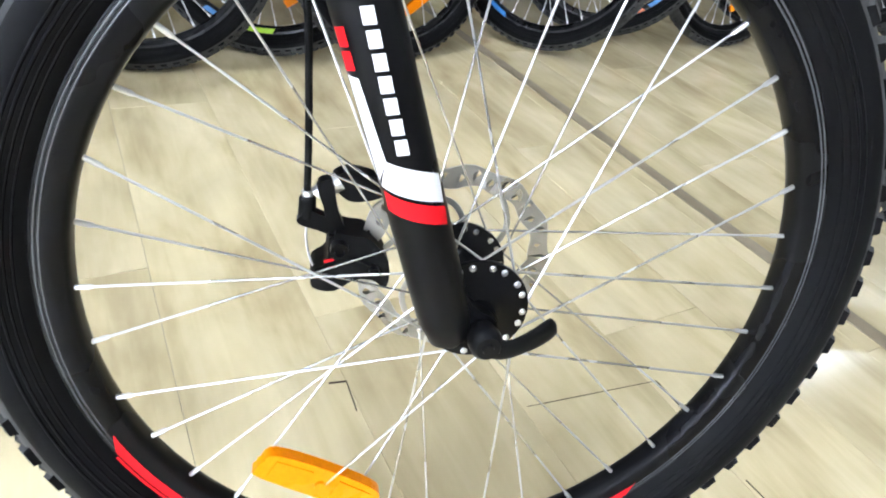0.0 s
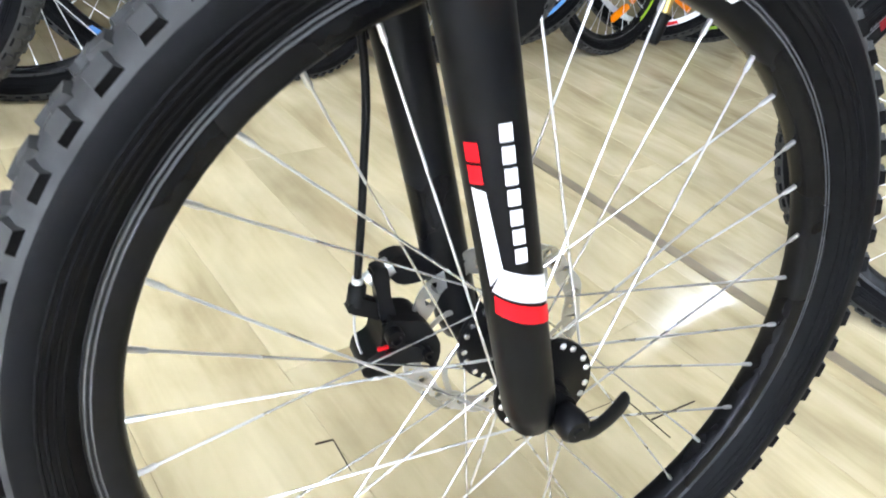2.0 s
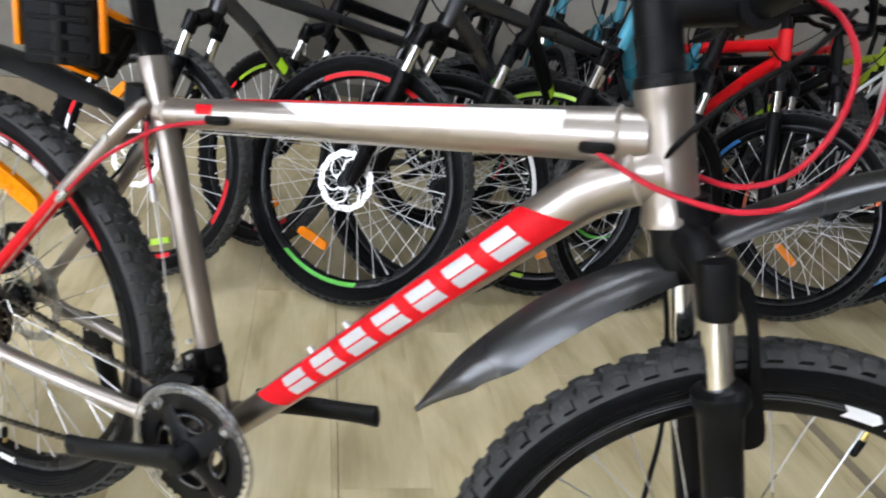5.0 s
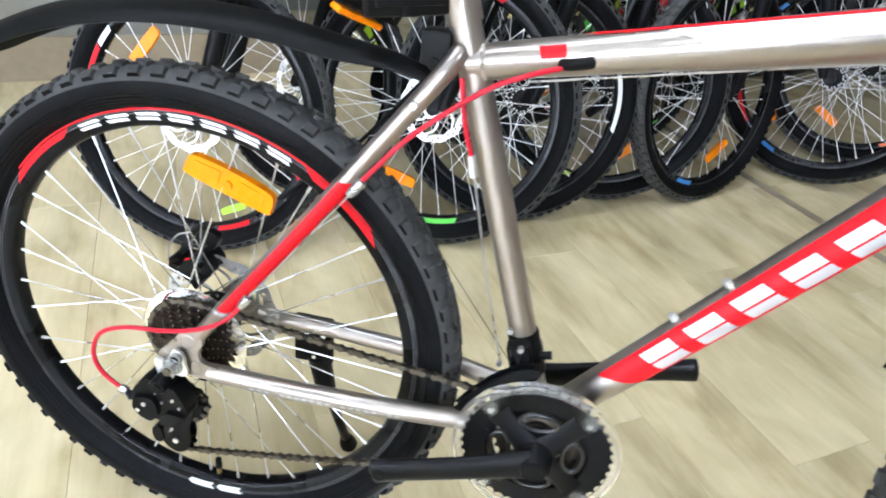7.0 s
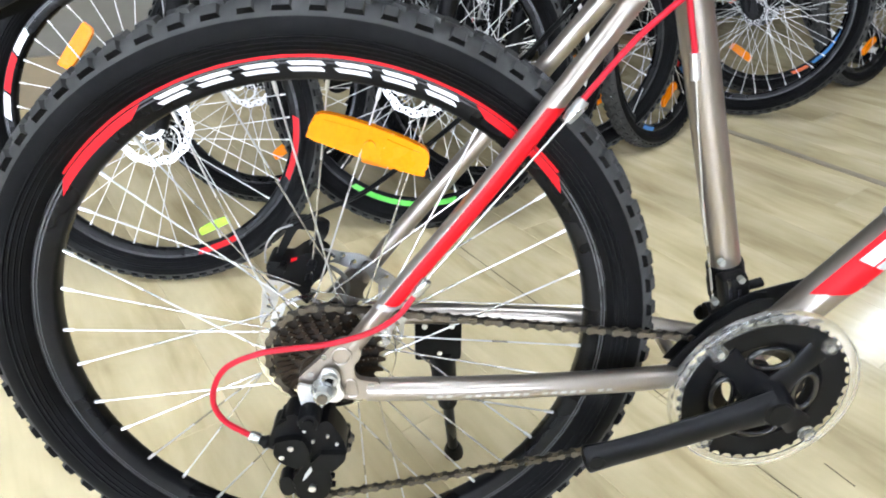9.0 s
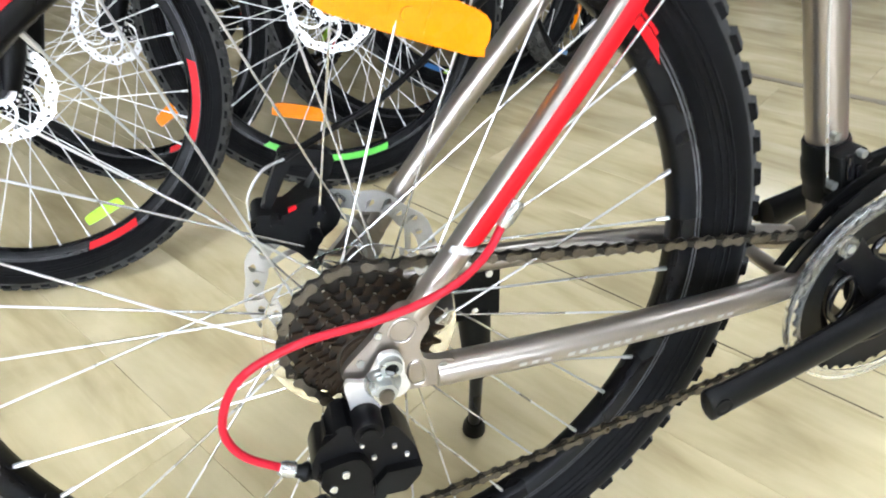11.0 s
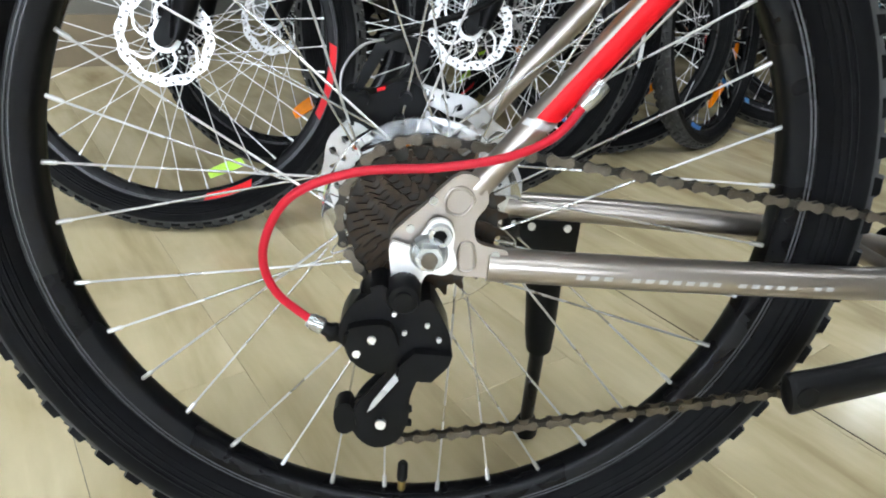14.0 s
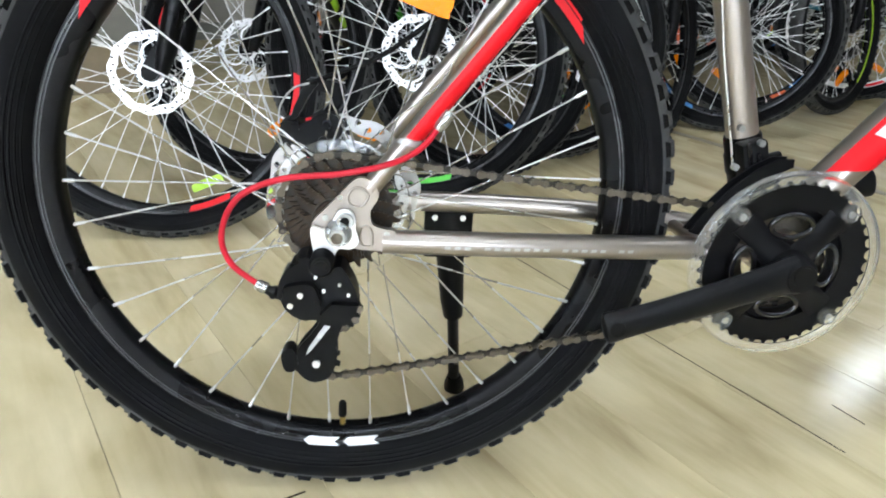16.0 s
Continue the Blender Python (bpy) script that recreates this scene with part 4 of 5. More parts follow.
for ell in loops:
    bm = bmesh.new()
    tube(bm, ell, 0.0030, 10)
    part("spider_loop", bm, M_GLOSS, chainset, "glossy black oval loop")
for teeth, y, hole in ((42, -0.0585, 0.0600), (34, -0.0505, 0.050), (24, -0.0425, 0.034)):
    part("chainring", chainring(teeth, y, hole), M_BLACK if teeth > 30 else M_CHAIN, chainset)
bm = bmesh.new()
lathe(bm, [(0.0845, -0.0655), (0.0905, -0.0665), (0.0945, -0.0655), (0.0965, -0.0615), (0.0965, -0.0595), (0.0945, -0.0625), (0.0900, -0.0640), (0.0845, -0.0635)], 72, closed=True)
for k in range(4):
    a = radians(48 + 90 * k)
    disc(bm, (0.0775 * math.cos(a), 0.0775 * math.sin(a)), 0.0090, -0.0672, -0.0630, 16, bevel=0.0008)
bmesh.ops.recalc_face_normals(bm, faces=bm.faces[:])
part("chain_guard", bm, M_GUARD, chainset, "clear plastic chain guard")
for k in range(4):
    a = radians(48 + 90 * k)
    bm = bmesh.new()
    disc(bm, (0.0765 * math.cos(a), 0.0765 * math.sin(a)), 0.0036, -0.0690, -0.0665, 12, bevel=0.0006)
    part("guard_screw", bm, M_NUT, chainset, "small guard screw")


def crank(y_in, y_out, end, name):
    d = Vector((end[0] - 0.437, 0, end[1] - 0.305))
    length = d.length
    bm = bmesh.new()
    line = [(0, y_in, 0), (0.03, y_in - (y_in - y_out) * 0.25, 0.0), (0.08, y_in + (y_out - y_in) * 0.7, 0), (0.14, y_out, 0), (length, y_out, 0), (length + 0.012, y_out, 0)]
    tube(bm, spline(line, 4), [0.0200, 0.0195, 0.0188, 0.0180, 0.0174, 0.0168, 0.0164, 0.0161, 0.0158, 0.0156, 0.0154, 0.0152, 0.0152, 0.0152, 0.0154, 0.0158, 0.0164, 0.0168, 0.0168, 0.0156, 0.0085], 16, squash=0.5)
    ang = math.degrees(math.atan2(d.z, d.x))
    arm = part("crank_arm", bm, M_BLACK, bike, "black crank arm without a pedal", Matrix.Translation((0.437, 0, 0.305)) @ turn(ang))
    bm = bmesh.new()
    s = -1 if y_out < 0 else 1
    lathe(bm, [(0.0045, y_out + s * 0.0085), (0.0078, y_out + s * 0.0085), (0.0082, y_out + s * 0.0065)], 20)
    disc(bm, (0, 0), 0.0046, y_out + s * 0.0070 - 0.0005, y_out + s * 0.0070 + 0.0005, 16)
    part("pedal_thread", bm, M_BLACKM, arm, "empty pedal eye", Matrix.Translation((length, 0, 0)))
    bm = bmesh.new()
    disc(bm, (0, 0), 0.010, y_in + s * 0.010 - 0.002, y_in + s * 0.010 + 0.002, 20, bevel=0.001)
    part("dust_cap", bm, M_BLACKM, arm, "black dust cap")
    return arm


crank(-0.083, -0.089, (0.265, 0.249), "right")
crank(0.078, 0.087, (0.615, 0.352), "left")

# front derailleur on the seat tube, with its cable
bm = bmesh.new()
d_st = (ST1 - ST0).normalized()
tube(bm, along(ST0 + d_st * 0.066, ST0 + d_st * 0.122, (0, 0.04, 0.3, 0.34, 0.66, 0.7, 0.96, 1)), [0.0172, 0.0182, 0.0182, 0.0194, 0.0194, 0.0182, 0.0182, 0.0172], 24)
block(bm, (0.040, 0.020, 0.026), Matrix.Translation((0.402, -0.024, 0.400)) @ turn(107), 0.004)
block(bm, (0.046, 0.014, 0.018), Matrix.Translation((0.402, -0.036, 0.384)) @ turn(28), 0.004)
tube(bm, [ST0 + d_st * 0.099 + Vector((0.016, -0.012, 0)), ST0 + d_st * 0.099 + Vector((0.030, -0.012, 0.004))], 0.005, 12)
fd = part("front_derailleur", bm, M_BLACKM, bike, "black front derailleur clamped to the seat tube")
for cx, cz, cy, size, tilt in ((0.392, 0.408, -0.0352, (0.022, 0.004, 0.004), 107), (0.404, 0.398, -0.0352, (0.024, 0.004, 0.004), 107), (0.398, 0.386, -0.0440, (0.034, 0.004, 0.004), 28), (0.406, 0.379, -0.0440, (0.034, 0.004, 0.004), 28)):
    bm = bmesh.new()
    block(bm, size, Matrix.Translation((cx, cy, cz)) @ turn(tilt), 0.001)
    part("link_edge", bm, M_GLOSS, fd, "glossy black link edge")
for cx, cz, cy in ((0.380, 0.395, -0.036), (0.401, 0.419, -0.036), (0.413, 0.392, -0.045), (0.389, 0.379, -0.044), (0.386, 0.430, -0.021)):
    bm = bmesh.new()
    disc(bm, (cx, cz), 0.0033, cy - 0.0022, cy + 0.004, 12, bevel=0.0006)
    part("bolt", bm, M_NUT, fd, "small bright bolt")
for y in (-0.053, -0.041):
    bm = bmesh.new()
    arc = [(0.437 + r * math.cos(radians(a)), 0.303 + r * math.sin(radians(a))) for a, r in ((96, 0.106), (104, 0.108), (114, 0.105), (130, 0.101), (150, 0.101), (163, 0.105), (163, 0.094), (150, 0.090), (130, 0.089), (114, 0.090), (104, 0.094), (96, 0.098))]
    slab(bm, arc, y - 0.0009, y + 0.0009)
    part("cage_plate", bm, M_BLACK, fd, "curved black cage plate")
bm = bmesh.new()
tube(bm, [(0.323, -0.024, 0.613), (0.350, -0.027, 0.50), (0.380, -0.030, 0.396)], 0.0011, 6)
part("inner_cable", bm, M_STEEL, bike, "bare steel shift cable")
bm = bmesh.new()
tube(bm, spline([(0.301, -0.020, 0.70), (0.309, -0.026, 0.66), (0.321, -0.026, 0.622)], 4), 0.0026, 10)
part("cable_housing", bm, M_REDC, bike, "red cable housing")
bm = bmesh.new()
tube(bm, [(0.319, -0.0255, 0.628), (0.324, -0.0255, 0.606)], 0.0042, 12)
part("cable_stop", bm, M_ZINC, bike, "steel cable stop")

# rear shift cable: top tube port, seat stay, round loop into the derailleur
bm = bmesh.new()
tube(bm, spline([(0.395, -0.021, 0.7225), (0.360, -0.034, 0.712), (0.324, -0.040, 0.694), (0.265, -0.052, 0.648), (0.225, -0.060, 0.603), (0.213, -0.0635, 0.588)], 6), 0.0026, 10)
part("cable_housing", bm, M_REDC, bike, "red cable housing")
bm = bmesh.new()
tube(bm, spline([(0.090, -0.069, 0.430), (0.072, -0.078, 0.410), (0.045, -0.087, 0.398), (0.005, -0.092, 0.390), (-0.043, -0.092, 0.384), (-0.080, -0.090, 0.366), (-0.096, -0.088, 0.333), (-0.090, -0.087, 0.305), (-0.065, -0.086, 0.2825)], 7), 0.0027, 12)
part("cable_housing", bm, M_REDC, bike, "looped red cable housing")
for a, b in (((0.221, -0.0625, 0.597), (0.208, -0.0645, 0.581)), ((0.098, -0.0685, 0.441), (0.087, -0.0695, 0.426)), ((-0.060, -0.086, 0.2805), (-0.070, -0.0862, 0.2855))):
    bm = bmesh.new()
    tube(bm, [a, Vector(a).lerp(Vector(b), 0.1), Vector(a).lerp(Vector(b), 0.7), b], [0.0046, 0.0056, 0.0054, 0.0040], 14)
    part("ferrule", bm, M_NUT, bike, "steel cable end")
bm = bmesh.new()
tube(bm, [(0.210, -0.064, 0.583), (0.095, -0.069, 0.438)], 0.0009, 6)
part("inner_cable", bm, M_STEEL, bike, "bare steel cable along the stay")

# rear brake caliper and kickstand, on the far side
bm = bmesh.new()
slab(bm, smooth_outline([(-0.064, 0.404), (-0.058, 0.412), (-0.040, 0.410), (-0.024, 0.420), (-0.010, 0.420), (0.000, 0.410), (-0.004, 0.396), (-0.016, 0.386), (-0.026, 0.370), (-0.034, 0.378), (-0.048, 0.388), (-0.062, 0.392)], 3), 0.026, 0.060, 0.004)
caliper = part("brake_caliper", bm, M_BLACKM, bike, "black rear disc brake caliper")
for shape, y0, y1 in (([(-0.056, 0.410), (-0.048, 0.412), (-0.034, 0.436), (-0.026, 0.448), (-0.036, 0.450), (-0.046, 0.432)], 0.038, 0.048),
                      ([(-0.026, 0.416), (-0.012, 0.420), (0.000, 0.436), (-0.004, 0.448), (-0.034, 0.452), (-0.036, 0.442), (-0.012, 0.436)], 0.042, 0.054)):
    bm = bmesh.new()
    slab(bm, smooth_outline(shape, 3), y0, y1, 0.0015)
    part("bracket", bm, M_BLACK, caliper, "black caliper arm")
bm = bmesh.new()
slab(bm, [(-0.037, 0.4150), (-0.031, 0.4170), (-0.031, 0.4145), (-0.037, 0.4125)], 0.0235, 0.027)
part("red_mark", bm, M_RED, caliper, "red wear mark")
bm = bmesh.new()
tube(bm, spline([(-0.034, 0.036, 0.448), (-0.050, 0.034, 0.442), (-0.062, 0.032, 0.426), (-0.064, 0.030, 0.408)], 5), 0.0011, 6)
part("inner_cable", bm, M_STEEL, caliper, "bare brake cable")
for x, z in ((-0.046, 0.408), (-0.016, 0.410), (-0.020, 0.393)):
    bm = bmesh.new()
    disc(bm, (x, z), 0.0045, 0.015, 0.027, 14, bevel=0.0008)
    part("screw", bm, M_BLACK, caliper, "socket bolt")
bm = bmesh.new()
tube(bm, spline([(-0.034, 0.038, 0.447), (-0.020, 0.042, 0.453), (-0.002, 0.047, 0.460), (0.05, 0.052, 0.485), (0.16, 0.058, 0.575), (0.27, 0.04, 0.70)], 6), 0.0026, 10)
part("cable_housing", bm, M_BLACKM, bike, "black brake cable housing")
bm = bmesh.new()
block(bm, (0.056, 0.012, 0.075), Matrix.Translation((0.116, 0.080, 0.288)), 0.004)
tube(bm, [(0.120, 0.085, 0.26), (0.128, 0.099, 0.185), (0.131, 0.104, 0.162)], [0.017, 0.0145, 0.0125], 16)
stand = part("kickstand", bm, M_BLACKM, bike, "black kickstand standing on the floor")
bm = bmesh.new()
tube(bm, [(0.130, 0.103, 0.172), (0.144, 0.156, 0.034)], 0.0075, 14)
part("leg", bm, M_BLACK, stand)
bm = bmesh.new()
tube(bm, [(0.1435, 0.153, 0.042), (0.1448, 0.158, 0.029), (0.146, 0.163, 0.0170)], [0.0095, 0.0135, 0.0145], 14)
part("rubber_foot", bm, M_BLACKM, stand)
for x, z in ((0.100, 0.300), (0.132, 0.300), (0.118, 0.262)):
    bm = bmesh.new()
    disc(bm, (x, z), 0.0035, 0.072, 0.077, 12, bevel=0.0006)
    part("screw", bm, M_ZINC, stand, "small steel screw")

# ---- front end ----
def fpart(name, bm, material, parent=None, label=""):
    return part(name, bm, material, parent or bike, label, FRONT if parent is None else None)


bm = bmesh.new()
for s in (-1, 1):
    y = s * 0.0575
    tube(bm, [(-0.130, y, 0.290), (-0.1275, y, 0.2855), (-0.124, y, 0.275), (-0.121, y, 0.266), (-0.112, y, 0.240), (-0.070, y, 0.125), (-0.040, y, 0.040), (-0.030, y, 0.012), (-0.024, y, -0.004), (-0.022, y, -0.010)],
         [0.0205, 0.0252, 0.0256, 0.0205, 0.0190, 0.0180, 0.0178, 0.0174, 0.014, 0.007], 28)
    slab(bm, smooth_outline([(-0.046, 0.070), (-0.028, 0.046), (-0.012, 0.020), (0.006, 0.008), (0.008, -0.010), (-0.006, -0.014), (-0.026, -0.006), (-0.040, 0.02)], 3), y - 0.006 - s * 0.003, y + 0.006 - s * 0.003, 0.003)
fork = fpart("fork", bm, M_BLACK, label="satin black suspension fork with chrome stanchions")
for s in (-1, 1):
    y = s * 0.0575
    bm = bmesh.new()
    tube(bm, [(-0.125, y, 0.275), (-0.1625, y, 0.3805)], 0.0136, 28)
    part("stanchion", bm, M_CHROME, fork, "polished chrome stanchion")
    bm = bmesh.new()
    tube(bm, [(-0.1515, y, 0.350), (-0.1525, y, 0.353), (-0.1665, y, 0.393), (-0.1685, y, 0.399), (-0.1692, y, 0.401)], [0.0155, 0.0172, 0.0176, 0.0165, 0.010], 24)
    part("fork_cap", bm, M_BLACK, fork)
    bm = bmesh.new()
    disc(bm, (0, 0), 0.009, -0.001, 0.001, 20, bevel=0.0005)
    part("cap_plug", bm, M_FENDER, fork, "grey top cap", Matrix.Translation((-0.1702, y, 0.404)) @ Matrix.Rotation(radians(70), 4, "Y") @ Matrix.Rotation(radians(90), 4, "Z"))
bm = bmesh.new()
tube(bm, spline([(-0.162, -0.0575, 0.381), (-0.178, -0.035, 0.400), (-0.186, 0, 0.408), (-0.178, 0.035, 0.400), (-0.162, 0.0575, 0.381)], 5), 0.0175, 16)
tube(bm, [(-0.176, 0, 0.378), (-0.189, 0, 0.416), (-0.197, 0, 0.440)], [0.026, 0.0268, 0.0262], 24)
part("fork_crown", bm, M_BLACK, fork, "black cast fork crown")
# fork markings on the near leg
leg0, leg1 = Vector((-0.030, -0.0575, 0.012)), Vector((-0.112, -0.0575, 0.240))


def leg(s, w):
    """s metres up the leg from its foot; w round it, forward positive."""
    d = (leg1 - leg0).normalized()
    side, fwd = Vector((0, -1, 0)), Vector((d.z, 0, -d.x))
    r = 0.0176 + 0.0014 * s / 0.242
    a = w / r
    return leg0 + d * s + (r + 0.0007) * (math.cos(a) * side + math.sin(a) * fwd)


for quad in ([(0.086, -0.019), (0.068, 0.016), (0.079, 0.018), (0.098, -0.018)], [(0.166, -0.022), (0.166, -0.0145), (0.176, -0.0145), (0.176, -0.022)], [(0.178, -0.022), (0.178, -0.0145), (0.188, -0.0145), (0.188, -0.022)]):
    bm = bmesh.new()
    patch(bm, leg, quad, 8, 3)
    part("decal", bm, M_RED, fork, "red fork band")
bm = bmesh.new()
patch(bm, leg, [(0.101, -0.019), (0.082, 0.017), (0.099, 0.019), (0.116, -0.011)], 10, 3)
patch(bm, leg, [(0.104, -0.0195), (0.1155, -0.011), (0.162, -0.0140), (0.164, -0.0215)], 4, 6)
part("decal", bm, M_WHITE, fork, "white fork flash")
for k in range(7):
    s0 = 0.1185 + 0.0114 * k
    bm = bmesh.new()
    patch(bm, leg, [(s0, -0.0042), (s0 - 0.001, 0.0024), (s0 + 0.0078, 0.0028), (s0 + 0.0088, -0.0038)], 4, 2)
    part("lettering_bar", bm, M_WHITE, fork, "white mark")
# quick release
bm = bmesh.new()
lathe(bm, [(0, -0.083), (0.0035, -0.083), (0.004, -0.0815), (0.008, -0.0815), (0.0108, -0.078), (0.0112, -0.070), (0.0095, -0.062)], 24)
qr = fpart("quick_release", bm, M_BLACK, label="black quick-release lever")
qr.matrix_basis = FRONT @ Matrix.Translation((-0.004, 0, 0.001))
bm = bmesh.new()
tube(bm, spline([(-0.004, -0.076, 0.0), (0.012, -0.078, -0.003), (0.028, -0.074, 0.000), (0.042, -0.068, 0.004), (0.050, -0.064, 0.008)], 5), [0.009, 0.0085, 0.008, 0.0076, 0.0074, 0.0072, 0.007, 0.007, 0.007, 0.0072, 0.0074, 0.0078, 0.008, 0.0082, 0.0084, 0.0084, 0.0084, 0.0082, 0.008, 0.007, 0.003], 14, squash=0.45)
part("lever", bm, M_BLACKM, qr)
# front brake caliper and hose
bm = bmesh.new()
slab(bm, smooth_outline([(-0.1002, 0.0250), (-0.0833, 0.0246), (-0.0700, 0.0220), (-0.0546, 0.0034), (-0.0548, -0.0181), (-0.0660, -0.0120), (-0.0800, -0.0125), (-0.0946, -0.0222), (-0.1110, -0.0195), (-0.1111, -0.0060), (-0.1010, 0.0030)], 3), 0.028, 0.062, 0.004)
cal = fpart("brake_caliper", bm, M_BLACKM, label="black front disc brake caliper")
for shape, y0, y1 in (([(-0.1221, 0.0350), (-0.1113, 0.0375), (-0.0890, 0.0254), (-0.0960, 0.0190), (-0.1080, 0.0225), (-0.1230, 0.0275)], 0.040, 0.050),
                      ([(-0.1110, 0.0600), (-0.1002, 0.0634), (-0.0950, 0.0420), (-0.0890, 0.0244), (-0.0990, 0.0210), (-0.1030, 0.0330), (-0.1060, 0.0450)], 0.036, 0.048),
                      ([(-0.1000, 0.0620), (-0.0889, 0.0690), (-0.0717, 0.0670), (-0.0610, 0.0600), (-0.0620, 0.0500), (-0.0833, 0.0451), (-0.0946, 0.0519)], 0.044, 0.060)):
    bm = bmesh.new()
    slab(bm, smooth_outline(shape, 3), y0, y1, 0.0015)
    part("bracket", bm, M_BLACK, cal, "black caliper arm")
bm = bmesh.new()
slab(bm, smooth_outline([(-0.0980, 0.0010), (-0.0800, 0.0060), (-0.0620, -0.0020), (-0.0640, -0.0090), (-0.0860, -0.0070)], 3), 0.0235, 0.029, 0.0015)
part("cover", bm, M_BLACK, cal, "glossy black caliper cover")
for c, r in (((-0.0930, 0.0150), 0.0068), ((-0.066, -0.002), 0.0042)):
    bm = bmesh.new()
    lathe(bm, [(0.0, 0.0225), (r * 0.5, 0.0225), (r * 0.55, 0.0195), (r, 0.0195), (r, 0.03)], 20)
    part("screw", bm, M_BLACK, cal, "socket bolt", Matrix.Translation((c[0], 0, c[1])))
bm = bmesh.new()
slab(bm, [(-0.1035, 0.0045), (-0.0960, 0.0065), (-0.0960, 0.0050), (-0.1035, 0.0028)], 0.0255, 0.0285)
part("red_mark", bm, M_RED, cal, "red wear mark")
for p, q, r in (((-0.1110, 0.045, 0.0500), (-0.1050, 0.045, 0.0560), 0.0052), ((-0.1000, 0.047, 0.0560), (-0.0940, 0.048, 0.0600), 0.0070), ((-0.1170, 0.046, 0.046), (-0.1172, 0.046, 0.052), 0.0042)):
    bm = bmesh.new()
    tube(bm, [p, q], r, 14)
    part("collar", bm, M_ZINC, cal, "bright steel collar")
bm = bmesh.new()
tube(bm, [(-0.1167, 0.046, 0.028), (-0.1168, 0.046, 0.032), (-0.1168, 0.046, 0.046), (-0.1169, 0.046, 0.048)], [0.0045, 0.0068, 0.0064, 0.005], 14)
part("barrel_adjuster", bm, M_BLACKM, cal, "black barrel adjuster")
bm = bmesh.new()
tube(bm, spline([(-0.1167, 0.046, 0.030), (-0.1166, 0.044, 0.0125), (-0.1125, 0.040, -0.003), (-0.108, 0.036, -0.009)], 5), 0.0010, 6)
part("inner_cable", bm, M_STEEL, cal, "bare brake cable")
bm = bmesh.new()
tube(bm, spline([(-0.1170, 0.046, 0.045), (-0.119, 0.050, 0.12), (-0.126, 0.052, 0.20), (-0.160, 0.050, 0.32), (-0.215, 0.020, 0.42), (-0.225, -0.020, 0.47), (-0.190, -0.035, 0.53), (-0.14, -0.03, 0.58), (-0.09, 0.03, 0.63)], 6), 0.0028, 10)
fpart("cable_housing", bm, M_BLACKM, label="black front brake cable housing")

# mudguards
def guard(line, widths, thick=0.0022, sag=0.36, name="mudguard", m=None, label="", material=M_FENDER):
    bm = bmesh.new()
    pts = [Vector(p) for p in spline(line, 10)]
    n = len(pts)
    rows = []
    for i, p in enumerate(pts):
        t = i / (n - 1)
        k = min(int(t * (len(widths) - 1)), len(widths) - 2)
        f = t * (len(widths) - 1) - k
        f = f * f * (3 - 2 * f) * 0.5 + f * 0.5
        w = widths[k] * (1 - f) + widths[k + 1] * f
        d = (pts[min(i + 1, n - 1)] - pts[max(i - 1, 0)]).normalized()
        up = Vector((0, -1, 0)).cross(d).normalized()
        if up.z < 0:
            up = -up
        row = []
        for j in range(17):
            u = j / 8 - 1
            row.append(p + Vector((0, math.sin(u * 1.35) / math.sin(1.35) * w / 2, 0)) - up * (0.45 * abs(u) + 0.55 * abs(u) ** 2.4) * w * sag)
        rows.append((row, up))
    top = [[bm.verts.new(q) for q in row] for row, _ in rows]
    low = [[bm.verts.new(pts[i] + (q - pts[i]) * 0.93 - up * thick) for q in row] for i, (row, up) in enumerate(rows)]
    for i in range(n - 1):
        for j in range(16):
            bm.faces.new((top[i][j], top[i][j + 1], top[i + 1][j + 1], top[i + 1][j]))
            bm.faces.new((low[i][j], low[i + 1][j], low[i + 1][j + 1], low[i][j + 1]))
    for i in range(n - 1):
        for j in (0, 16):
            bm.faces.new((top[i][j], top[i + 1][j], low[i + 1][j], low[i][j]))
    for i in (0, n - 1):
        for j in range(16):
            bm.faces.new((top[i][j], top[i][j + 1], low[i][j + 1], low[i][j]))
    bmesh.ops.recalc_face_normals(bm, faces=bm.faces[:])
    return part(name, bm, material, bike, label, m)


guard([(-0.391, 0, 0.165), (-0.362, 0, 0.228), (-0.330, 0, 0.274), (-0.288, 0, 0.322), (-0.236, 0, 0.362), (-0.190, 0, 0.385)], [0.006, 0.054, 0.072, 0.072, 0.064, 0.048], sag=0.52, m=FRONT, label="dark grey plastic front mudguard, rear half")
guard([(-0.170, 0, 0.408), (-0.148, 0, 0.434), (-0.100, 0, 0.468), (-0.045, 0, 0.498), (0.012, 0, 0.520), (0.050, 0, 0.528)], [0.05, 0.066, 0.07, 0.07, 0.066, 0.03], sag=0.28, m=FRONT, label="dark grey plastic front mudguard, front half")
bm = bmesh.new()
slab(bm, smooth_outline([(-0.150, 0.388), (-0.128, 0.384), (-0.112, 0.356), (-0.096, 0.316), (-0.082, 0.281), (-0.067, 0.243), (-0.080, 0.229), (-0.091, 0.236), (-0.095, 0.278), (-0.109, 0.330), (-0.131, 0.366)], 3), -0.043, -0.034, 0.002)
fpart("fork_brace", bm, M_BLACK, label="black fork brace")
guard([(0.268, 0, 0.700), (0.230, 0, 0.712), (0.170, 0, 0.722), (0.080, 0, 0.735), (-0.030, 0, 0.735), (-0.14, 0, 0.715), (-0.24, 0, 0.675), (-0.30, 0, 0.635)], [0.030, 0.04, 0.055, 0.062, 0.065, 0.068, 0.066, 0.03], label="matt black plastic rear mudguard", material=M_BLACKM)
bm = bmesh.new()
block(bm, (0.030, 0.030, 0.034), Matrix.Translation((0.272, 0, 0.722)), 0.006)
